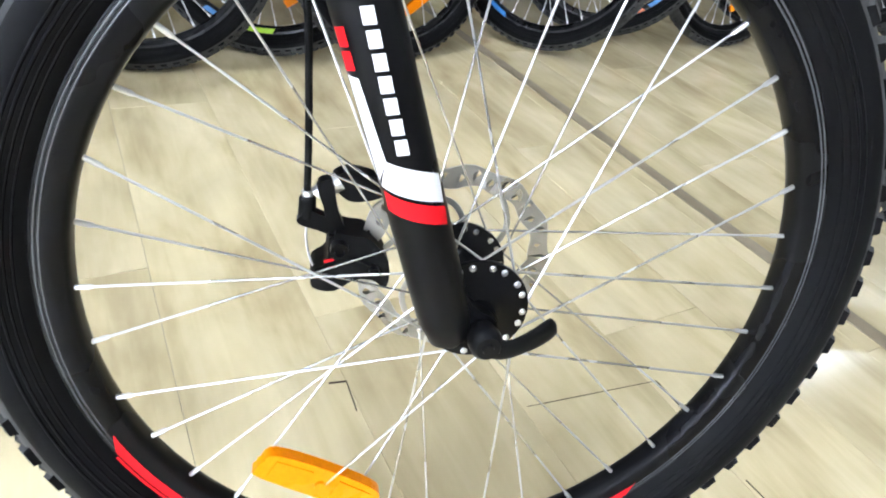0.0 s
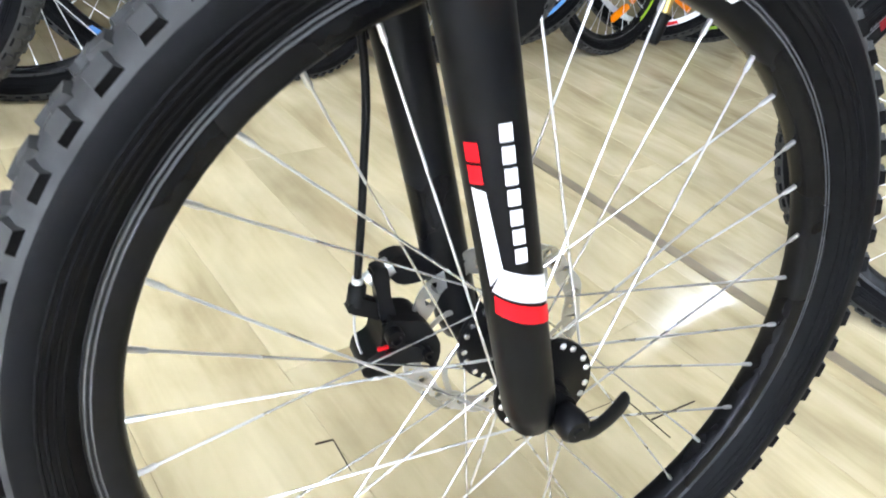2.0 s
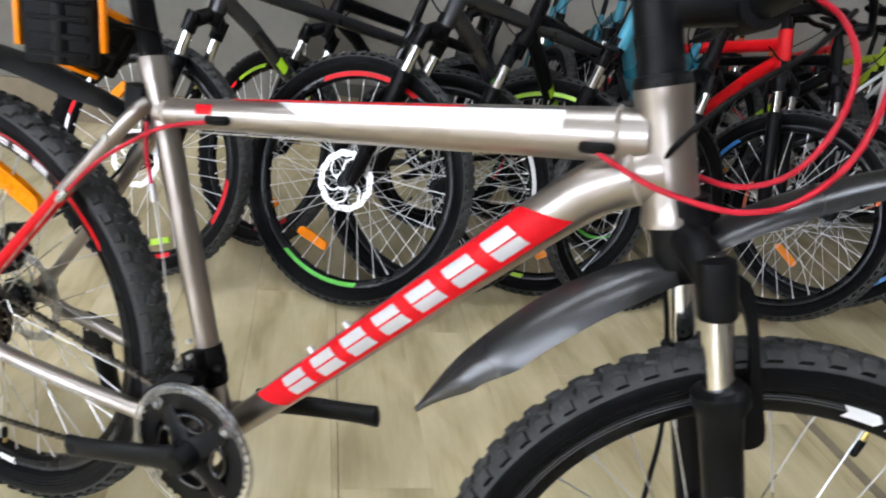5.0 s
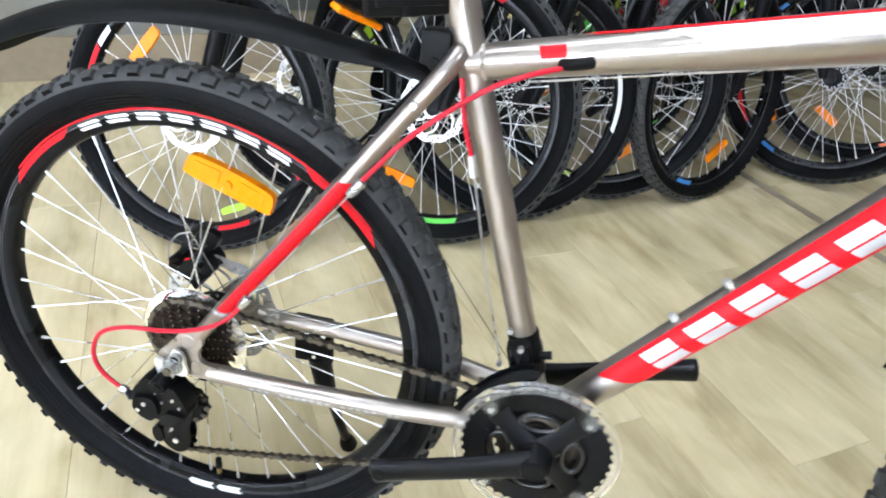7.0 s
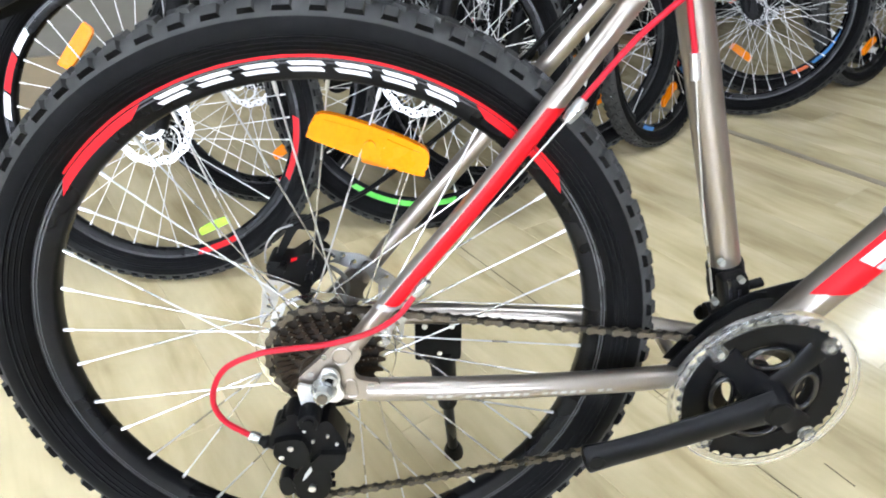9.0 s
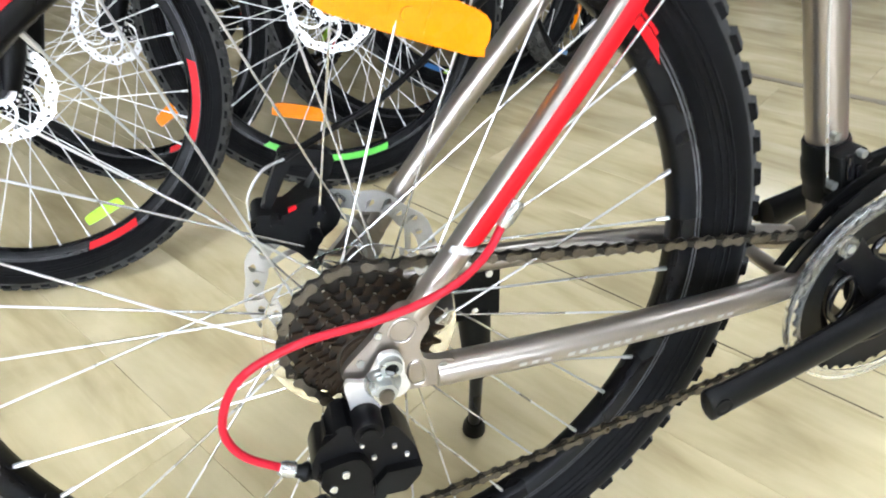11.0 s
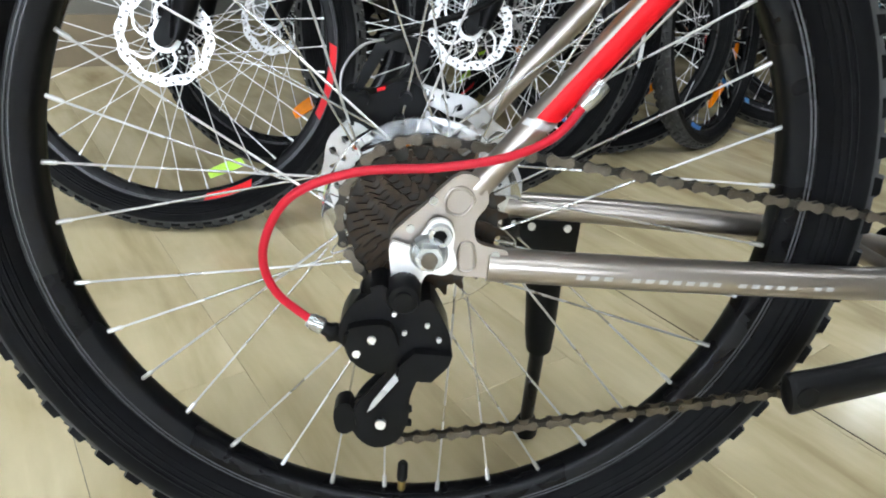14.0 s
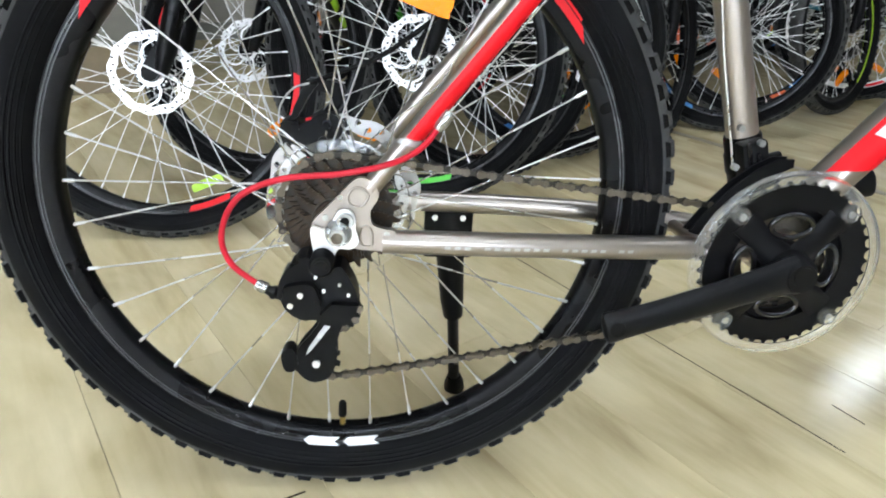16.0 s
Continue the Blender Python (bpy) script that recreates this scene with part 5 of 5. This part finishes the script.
tube(bm, [(0.272, -0.020, 0.708), (0.272, 0.020, 0.708)], 0.006, 12)
part("mudguard_clamp", bm, M_BLACKM, bike, "black mudguard clamp")

# seat post, headset, stem, handlebar
bm = bmesh.new()
tube(bm, along(ST0, ST1, (0.96, 1.02)), 0.0178, 24)
part("seat_clamp", bm, M_SILVER, bike)
bm = bmesh.new()
tube(bm, along(ST0, ST1, (0.9, 1.40)), 0.0136, 24)
part("seat_post", bm, M_BLACK, bike, "black seat post")
bm = bmesh.new()
sad = ST0.lerp(ST1, 1.42)
guard_pts = [(-0.13, 0.070), (-0.10, 0.078), (0.0, 0.05), (0.08, 0.025), (0.135, 0.018)]
rings = []
for x, w in guard_pts:
    rings.append([bm.verts.new(sad + Vector((x, w * math.cos(a), 0.03 + 0.022 * math.sin(a) - 0.1 * (x + 0.02) ** 2))) for a in (2 * math.pi * k / 14 for k in range(14))])
for p, q in zip(rings, rings[1:]):
    for k in range(14):
        bm.faces.new((p[k], p[(k + 1) % 14], q[(k + 1) % 14], q[k]))
bm.faces.new(rings[0][::-1]); bm.faces.new(rings[-1])
bmesh.ops.recalc_face_normals(bm, faces=bm.faces[:])
part("saddle", bm, M_BLACKM, bike, "black saddle")


# the two pedals, not yet fitted, tied to the seat post
def pedal(m):
    bm = bmesh.new()
    block(bm, (0.018, 0.070, 0.094), None, 0.005)
    for z in (-0.036, -0.018, 0.0, 0.018, 0.036):
        block(bm, (0.023, 0.056, 0.006), Matrix.Translation((0, 0, z)), 0.001)
    tube(bm, [(0, 0, -0.047), (0, 0, -0.030), (0, 0, 0.030), (0, 0, 0.050)], [0.0105, 0.0125, 0.0105, 0.0105], 16)
    body = part("pedal", bm, M_BLACKM, bike, "black plastic pedal with amber reflectors", m)
    for y in (-0.041, 0.041):
        bm = bmesh.new()
        block(bm, (0.013, 0.006, 0.062), Matrix.Translation((0, y, 0)), 0.002)
        part("reflector", bm, M_AMBER, body, "amber pedal reflector")
    bm = bmesh.new()
    tube(bm, [(0, 0, 0.048), (0, 0, 0.056), (0, 0, 0.057), (0, 0, 0.072)], [0.0095, 0.0095, 0.0068, 0.0066], 14)
    part("spindle", bm, M_NUT, body, "steel pedal spindle")


pedal(pose(0.258, -0.098, 0.806, 4, -6, -57))
pedal(pose(0.222, -0.036, 0.782, 70, 20, -30))
bm = bmesh.new()
tube(bm, spline([(0.283, 0.016, 0.800), (0.262, 0.010, 0.808), (0.240, -0.050, 0.812), (0.262, -0.085, 0.812), (0.300, -0.020, 0.806), (0.283, 0.016, 0.800)], 6), 0.0022, 8)
part("tie", bm, M_BLACKM, bike, "black cable tie")
d_ht = (HT1 - HT0).normalized()
bm = bmesh.new()
tube(bm, [HT1 + d_ht * k for k in (0.0, 0.004, 0.010, 0.011, 0.021, 0.022, 0.032, 0.033, 0.046)], [0.0262, 0.0262, 0.0240, 0.0205, 0.0205, 0.0200, 0.0205, 0.0200, 0.0205], 28)
part("headset", bm, M_BLACK, bike, "glossy black headset spacers")
TOPM = Matrix.Translation(HT1 + d_ht * 0.046) @ Matrix.Rotation(STEER, 4, AXIS)
bm = bmesh.new()
tube(bm, [(0, 0, -0.002), (-0.015, 0, 0.040)], 0.021, 24)
tube(bm, spline([(-0.010, 0, 0.018), (0.030, 0, 0.028), (0.070, 0, 0.036)], 4), [0.018, 0.016], 20)
tube(bm, [(0.072, -0.024, 0.037), (0.072, 0.024, 0.037)], 0.0215, 24)
part("stem", bm, M_BLACK, bike, "black stem", TOPM)
bm = bmesh.new()
tube(bm, spline([(0.035, -0.30, 0.075), (0.055, -0.20, 0.068), (0.07, -0.08, 0.042), (0.072, 0, 0.037), (0.07, 0.08, 0.042), (0.055, 0.20, 0.068), (0.035, 0.30, 0.075)], 6), 0.0125, 18)
part("handlebar", bm, M_BLACK, bike, "black riser handlebar", TOPM)
for s in (-1, 1):
    bm = bmesh.new()
    tube(bm, [(0.046, s * 0.22, 0.0705), (0.034, s * 0.315, 0.076)], 0.0165, 18)
    part("grip", bm, M_BLACKM, bike, "black rubber grip", TOPM)
    bm = bmesh.new()
    block(bm, (0.045, 0.030, 0.03), Matrix.Translation((0.072, s * 0.165, 0.06)), 0.006)
    tube(bm, spline([(0.088, s * 0.17, 0.052), (0.108, s * 0.22, 0.045), (0.105, s * 0.29, 0.040)], 4), [0.007, 0.005], 12)
    part("brake_lever", bm, M_BLACK, bike, "black brake lever", TOPM)
bm = bmesh.new()
tube(bm, spline([(0.815, -0.023, 0.8065), (0.845, -0.036, 0.797), (0.885, -0.050, 0.788), (0.933, -0.050, 0.784), (0.963, -0.048, 0.788), (0.993, -0.045, 0.804), (1.018, -0.04, 0.840), (1.025, -0.04, 0.883), (1.018, -0.05, 0.928), (1.000, -0.08, 0.962), (0.965, -0.13, 0.985)], 7), 0.0027, 12)
part("cable_housing", bm, M_REDC, bike, "looped red cable housing")
bm = bmesh.new()
tube(bm, spline([(0.80, 0.020, 0.806), (0.86, 0.034, 0.800), (0.914, 0.032, 0.795), (0.953, 0.010, 0.797), (0.988, 0.0, 0.819), (1.007, 0.0, 0.860), (1.007, 0.0, 0.911), (0.989, 0.03, 0.949), (0.96, 0.10, 0.975)], 7), 0.0027, 12)
part("cable_housing", bm, M_REDC, bike, "looped red cable housing")


# ---- the row of bicycles behind ----
def simple_tube(points, radii, seg=14, squash=1.0):
    def build():
        bm = bmesh.new()
        tube(bm, points, radii, seg, squash)
        return bm
    return build


def tube_bar(p, q, s0, side):
    """A slanted mark on a tube's side."""
    def build():
        bm = bmesh.new()
        on = on_tube(p, q, 0.0215, 0.0215)
        patch(bm, (lambda s, w: Vector((1, -side, 1)) * on(s, w)), [(s0, -0.013), (s0 + 0.038, -0.013), (s0 + 0.046, 0.013), (s0 + 0.008, 0.013)], 4, 3)
        return bm
    return build


def fork_lowers():
    bm = bmesh.new()
    for s in (-1, 1):
        y = s * 0.058
        tube(bm, [(-0.128, y, 0.290), (-0.124, y, 0.275), (-0.110, y, 0.235), (-0.040, y, 0.040), (-0.022, y, -0.006)], [0.021, 0.0235, 0.0205, 0.0195, 0.012], 14)
        slab(bm, smooth_outline([(-0.046, 0.07), (-0.02, 0.05), (0.012, 0.006), (0.008, -0.014), (-0.012, -0.014), (-0.04, 0.02)], 2), y - 0.006, y + 0.006)
    return bm


def fork_crown():
    bm = bmesh.new()
    tube(bm, spline([(-0.162, -0.058, 0.378), (-0.180, 0, 0.404), (-0.162, 0.058, 0.378)], 6), 0.02, 12)
    for s in (-1, 1):
        tube(bm, [(-0.150, s * 0.058, 0.350), (-0.169, s * 0.058, 0.400)], 0.019, 14)
    tube(bm, [(-0.176, 0, 0.38), (-0.197, 0, 0.440)], 0.022, 14)
    return bm


def stanchion(s):
    return simple_tube([(-0.125, s * 0.058, 0.275), (-0.160, s * 0.058, 0.372)], 0.0142, 14)


def saddle_mesh():
    bm = bmesh.new()
    rings = []
    for x, w in ((-0.13, 0.066), (-0.10, 0.076), (0.0, 0.05), (0.08, 0.025), (0.135, 0.016)):
        rings.append([bm.verts.new((x, w * math.cos(a), 0.02 * math.sin(a) - 0.1 * (x + 0.02) ** 2)) for a in (2 * math.pi * k / 12 for k in range(12))])
    for p, q in zip(rings, rings[1:]):
        for k in range(12):
            bm.faces.new((p[k], p[(k + 1) % 12], q[(k + 1) % 12], q[k]))
    bm.faces.new(rings[0][::-1]); bm.faces.new(rings[-1])
    bmesh.ops.recalc_face_normals(bm, faces=bm.faces[:])
    return bm


def shop_ring():
    bm = bmesh.new()
    lathe(bm, [(0.03, -0.060), (0.086, -0.060), (0.088, -0.057), (0.086, -0.054), (0.03, -0.054)], 40)
    tube(bm, [(0, -0.09, 0), (0, 0.09, 0)], 0.014, 14)
    return bm


def shop_bicycle(x, y, heading, paint, label, marks, size=1.0, steer=0.0, accent=None, rim=None, lower=None, brake=True, amber=M_AMBER, phase=0.0, roll=-4.0, clip=250.0, second=None):
    """A bicycle standing with its front tyre on (x, y). marks: coloured arcs on the rims as (material, from, to)."""
    b = new("bicycle")
    a = radians(heading)
    pivot = Matrix.Translation((0.823, 0, 0.868))
    fm = pivot @ Matrix.Rotation(radians(steer), 4, AXIS) @ pivot.inverted() @ Matrix.Translation((1.06, 0, 0.337))
    axle = fm.to_3x3() @ Vector((0, 1, 0))
    dip = math.asin((fm.translation.z - 0.337 * math.sqrt(1 - axle.z ** 2)) / 1.06)
    stance = Matrix.Rotation(a, 4, "Z") @ Matrix.Rotation(radians(roll), 4, "X") @ Matrix.Rotation(dip, 4, "Y") @ Matrix.Scale(size, 4)
    axle = (stance.to_3x3() @ axle).normalized()
    up = (Vector((0, 0, 1)) - axle * axle.z).normalized()
    foot = stance @ fm.translation - up * 0.337 * size
    b.matrix_basis = Matrix.Translation((x - foot.x, y - foot.y, 0)) @ stance
    tagged(b, label, "bicycle", "bicycles parked in a row")
    rw = wheel(b, Matrix.Translation((0, 0, 0.337)), phase + 3, -60 + phase, rim=rim, disc_side=brake, bright=True)
    fw = wheel(b, fm, phase, 120 + phase, rim=rim, disc_side=brake, bright=True)
    for w in (rw, fw):
        for k, (mm, a0, a1) in enumerate(marks):
            for yy in (-0.0134, 0.0134):
                shared("decal", ("arc", a0, a1, yy), rim_decal([(a0, a1, 0.270, 0.282, 1.5)], yy), mm, w, "coloured rim decal")
        if amber:
            shared("reflector", "reflector", reflector_mesh, amber, w, "spoke reflector", turn(clip + phase) @ Matrix.Translation((0.235 if amber == M_LIME else 0.20, 0, 0)) @ turn(88 if amber == M_LIME else 80) @ Matrix.Scale(0.62 if amber == M_LIME else 0.9, 4))
    if second is not None:
        shared("reflector", "reflector", reflector_mesh, M_AMBER, fw, "amber spoke reflector", turn(second) @ Matrix.Translation((0.20, 0, 0)) @ turn(80) @ Matrix.Scale(0.9, 4))
    tubes = [("head_tube", [(0.867, 0, 0.751), (0.823, 0, 0.868)], 0.0215), ("top_tube", [(0.26, 0, 0.70), (0.828, 0, 0.825)], [0.017, 0.0205]),
             ("down_tube", [(0.41, 0, 0.312), (0.77, 0, 0.715), (0.85, 0, 0.785)], 0.0215), ("seat_tube", [(0.40, 0, 0.30), (0.248, 0, 0.77)], 0.0162)]
    for nm, pts, r in tubes:
        ob = shared(nm, nm, simple_tube(pts, r), paint, b)
        if accent and nm == "down_tube":
            for side in (-1, 1):
                for k in range(6):
                    shared("lettering_bar", ("bar", side, k), tube_bar(pts[0], pts[1], 0.10 + 0.058 * k, side), accent, ob, "bright slanted mark")
    for s in (-1, 1):
        shared("seat_stay", ("seat_stay", s), simple_tube([(0.265, s * 0.02, 0.715), (0.15, s * 0.055, 0.545), (0.01, s * 0.066, 0.35)], 0.0085), paint, b)
        shared("chain_stay", ("chain_stay", s), simple_tube([(0.0, s * 0.067, 0.335), (0.27, s * 0.058, 0.315), (0.40, s * 0.03, 0.302)], 0.0115), paint, b)
    fk = shared("fork", "fork_lowers", fork_lowers, lower or M_BLACK, b, "suspension fork", fm)
    shared("fork_crown", "fork_crown", fork_crown, M_BLACK, fk)
    for s in (-1, 1):
        shared("stanchion", ("stanchion", s), stanchion(s), M_CHROME, fk, "polished chrome stanchion")
    shared("seat_post", "seat_post", simple_tube([(0.255, 0, 0.75), (0.20, 0, 0.93)], 0.0136), M_BLACK, b)
    shared("saddle", "saddle", saddle_mesh, M_BLACKM, b, "black saddle", Matrix.Translation((0.19, 0, 0.95)))
    top = Matrix.Translation((0.823, 0, 0.868)) @ Matrix.Rotation(radians(steer), 4, AXIS)
    shared("stem", "stem", simple_tube([(0, 0, 0), (-0.020, 0, 0.055), (0.065, 0, 0.085)], 0.0195), M_BLACK, b, m=top)
    shared("handlebar", "handlebar", simple_tube(spline([(0.03, -0.31, 0.125), (0.05, -0.20, 0.118), (0.065, -0.07, 0.088), (0.065, 0.07, 0.088), (0.05, 0.20, 0.118), (0.03, 0.31, 0.125)], 4), 0.0125), M_BLACK, b, m=top)
    for s in (-1, 1):
        shared("grip", ("grip", s), simple_tube([(0.042, s * 0.23, 0.12), (0.029, s * 0.32, 0.126)], 0.0165), M_BLACKM, b, m=top)
        shared("crank_arm", ("crank", s), simple_tube([(0.40, s * 0.085, 0.30), (0.40 + s * 0.165, s * 0.09, 0.26)], [0.016, 0.013]), M_BLACK, b)
    shared("chainset", "shop_ring", shop_ring, M_BLACK, b, m=Matrix.Translation((0.40, 0, 0.30)))
    shared("cable_housing", "shop_cable", simple_tube(spline([(0.06, 0.15, 0.11), (0.13, 0.08, 0.09), (0.13, 0.0, 0.0), (0.06, -0.03, -0.09), (-0.02, -0.02, -0.06)], 6), 0.0025, 8), M_BLACKM, b, m=top)
    return b


RW = [(M_RED, 183, 210), (M_RED, 246, 264), (M_WHITE, 8, 18), (M_RED, 19, 34), (M_WHITE, 35, 45)]
shop_bicycle(-0.40, 0.645, -122, M_DARKP, "dark grey mountain bicycle with red and white rim decals, wheel turned", RW, phase=4, accent=M_LIME, size=0.96, steer=-57, amber=M_LIME, second=54)
shop_bicycle(-0.315, 1.0, -128, M_BLACK, "black mountain bicycle with lime and red rim decals", [(M_LIME, 50, 78), (M_RED, 18, 46), (M_RED, 230, 262)], size=0.93, phase=1, accent=M_GREEN, steer=-70)
shop_bicycle(0.105, 0.855, -124, M_DARKP, "dark mountain bicycle with green and red rim decals", [(M_GREEN, 258, 308), (M_RED, 64, 122)], size=1.04, phase=8, accent=M_GREEN, steer=-60, clip=292)
shop_bicycle(0.315, 1.05, -112, M_BLACK, "black mountain bicycle with pale rim decals, close beside its neighbour", [(M_WHITE, 150, 200)], phase=6, steer=-52, accent=M_LIME, amber=None, brake=False)
shop_bicycle(0.53, 1.26, -108, M_TEAL, "teal mountain bicycle with yellow rim decals", [(M_LIME, 272, 298), (M_BLUE, 300, 309), (M_LIME, 60, 110)], size=1.03, phase=2, steer=-72, accent=M_LIME, brake=False)
shop_bicycle(0.88, 1.39, -92, M_BLACK, "black mountain bicycle with a plain black rim", [(M_BLUE, 286, 300)], phase=5, accent=M_LIME, brake=False, steer=-46)
shop_bicycle(1.226, 1.668, -44, M_REDP, "red mountain bicycle with blue and red rim decals", [(M_RED, 190, 226), (M_BLUE, 228, 254), (M_ORANGE, 30, 50), (M_BLUE, 140, 172)], size=1.03, phase=7, brake=False, steer=16, clip=217)
shop_bicycle(1.43, 1.90, -44, M_BLACK, "black bicycle with orange and blue rim decals", [(M_ORANGE, -8, 12), (M_BLUE, -44, -12), (M_ORANGE, -60, -48), (M_ORANGE, 178, 200)], phase=3, brake=False, steer=32, accent=M_LIME)
shop_bicycle(1.93, 2.03, -96, M_DARKP, "black and lime bicycle with lime rims", [(M_LIME, 118, 235)], size=1.02, phase=6, brake=False, steer=-56, accent=M_LIME)
shop_bicycle(2.15, 2.33, -52, M_WHITER, "white bicycle with white rims", [(M_RED, 78, 92), (M_RED, 290, 304)], size=1.08, phase=1, brake=False, steer=20, rim=[M_WHITER, M_WHITER], accent=M_RED)
shop_bicycle(2.42, 2.43, -54, M_BLACK, "black bicycle with a black rim", [(M_LIME, 270, 300)], phase=9, brake=False, steer=22, accent=M_ORANGE)
shop_bicycle(2.84, 2.53, -100, M_LIMEP, "lime bicycle with lime rim decals", [(M_LIME, 240, 285), (M_BLUE, 215, 239)], phase=4, brake=False, steer=-50, accent=M_WHITE)
shop_bicycle(3.25, 2.86, -56, M_TEAL, "teal bicycle with orange rim decals", [(M_ORANGE, 250, 290)], phase=0, brake=False, steer=20, accent=M_WHITE)
shop_bicycle(2.033, 0.508, 135, M_BLACK, "black mountain bicycle with red rim decals, facing the silver one", [(M_REDD, 20, 32), (M_REDD, -3, 9), (M_REDD, -34, -22)], size=1.12, phase=2, accent=M_RED, amber=None, roll=3)

# a second row behind the first
BACK = [
        (-0.05, 2.10, -74, M_BLACK, "black mountain bicycle in the back row", M_RED), (0.45, 2.42, -74, M_TEAL, "teal mountain bicycle in the back row", M_WHITE),
        (0.95, 2.74, -74, M_BLACK, "black mountain bicycle in the back row", M_GREEN), (1.45, 3.06, -74, M_REDP, "red mountain bicycle in the back row", M_WHITE),
        (1.95, 3.38, -74, M_DARKP, "dark grey mountain bicycle in the back row", M_LIME), (2.50, 3.74, -74, M_LIMEP, "lime mountain bicycle in the back row", M_BLUE),
        (0.22, 2.26, -74, M_TEAL, "teal mountain bicycle in the back row", M_LIME), (0.72, 2.58, -74, M_BLUEP, "blue mountain bicycle in the back row", M_WHITE),
        (1.20, 2.90, -74, M_ORANGE, "orange mountain bicycle in the back row", M_WHITE), (1.70, 3.22, -74, M_LIMEP, "lime mountain bicycle in the back row", M_ORANGE),
        (2.22, 3.56, -74, M_REDP, "red mountain bicycle in the back row", M_LIME), (2.85, 3.98, -74, M_TEAL, "teal mountain bicycle in the back row", M_ORANGE)]
for n, (bx, by, h, paint, label, acc) in enumerate(BACK):
    shop_bicycle(bx, by, h, paint, label, [(acc, 250 + 7 * n, 285 + 7 * n)], phase=3 * n % 10, accent=acc, brake=n % 2 == 0, steer=(n * 37) % 50 - 5)

# ---- laminate planks ----
PW, PL = 0.195, 1.285


def plank_mesh():
    bm = bmesh.new()
    block(bm, (PW - 0.0006, PL - 0.0006, 0.008), Matrix.Translation((0, 0, -0.004)))
    top = [e for e in bm.edges if all(v.co.z > -0.001 for v in e.verts)]
    bmesh.ops.bevel(bm, geom=top, offset=0.0004, segments=1, affect="EDGES")
    return bm


far = []
order = []
for i in range(int((U1 - U0) / PW) + 1):
    u = 0.56 - PW / 2 + PW * (i - int((0.56 - U0) / PW))
    if not U0 < u < U1:
        continue
    j0 = (i * 0.43) % 1.0
    for j in range(-1, int((V1 - V0) / PL) + 1):
        v = V0 + (j + j0) * PL + PL / 2
        at = RU * u + RV * v
        order.append((math.hypot(at.x - 0.7, at.y - 0.6), u, v))
order.sort()
for k, (dist, u, v) in enumerate(order):
    if k < 280 and V0 < v - PL / 2 and v + PL / 2 < V1:
        shared("plank", "plank", plank_mesh, M_PLANK, floor, m=Matrix.Translation((u, v, 0)))
    else:
        far.append((u, v))
bm = bmesh.new()
for u, v in far:
    if v - PL / 2 > V1 - 0.02 or v + PL / 2 < V0 + 0.02:
        continue
    q = [bm.verts.new((u + sx * (PW - 0.0012) / 2, min(max(v + sy * (PL - 0.0012) / 2, V0), V1), z)) for z in (-0.008, 0.0) for sx, sy in ((-1, -1), (1, -1), (1, 1), (-1, 1))]
    bm.faces.new(q[4:])
    for s in range(4):
        bm.faces.new((q[s], q[(s + 1) % 4], q[4 + (s + 1) % 4], q[4 + s]))
tagged(part("planks", bm, M_PLANK, floor, "limed oak laminate planks further off", smooth=False), kind="stuff")
# worn open joints between planks
for u0, v0, u1, v1, w in ((0.928, -0.345, 0.950, -0.350, 0.0030), (0.950, -0.350, 0.945, -0.399, 0.0016), (1.352, -0.501, 1.352, -0.585, 0.0022), (1.355, -0.550, 1.449, -0.564, 0.0026),
                          (-0.097, 0.007, -0.048, 0.001, 0.0024), (0.656, -0.273, 0.651, -0.320, 0.0014), (1.346, -0.668, 1.349, -0.730, 0.0016), (1.152, -0.472, 1.352, -0.501, 0.0009), (0.566, -0.330, 0.584, 0.620, 0.0016)):
    bm = bmesh.new()
    block(bm, (math.hypot(u1 - u0, v1 - v0), w, 0.0006), Matrix.Translation(((u0 + u1) / 2, (v0 + v1) / 2, 0.0003)) @ Matrix.Rotation(math.atan2(v1 - v0, u1 - u0), 4, "Z"))
    part("joint", bm, M_COG, floor, "dark open joint", smooth=False)
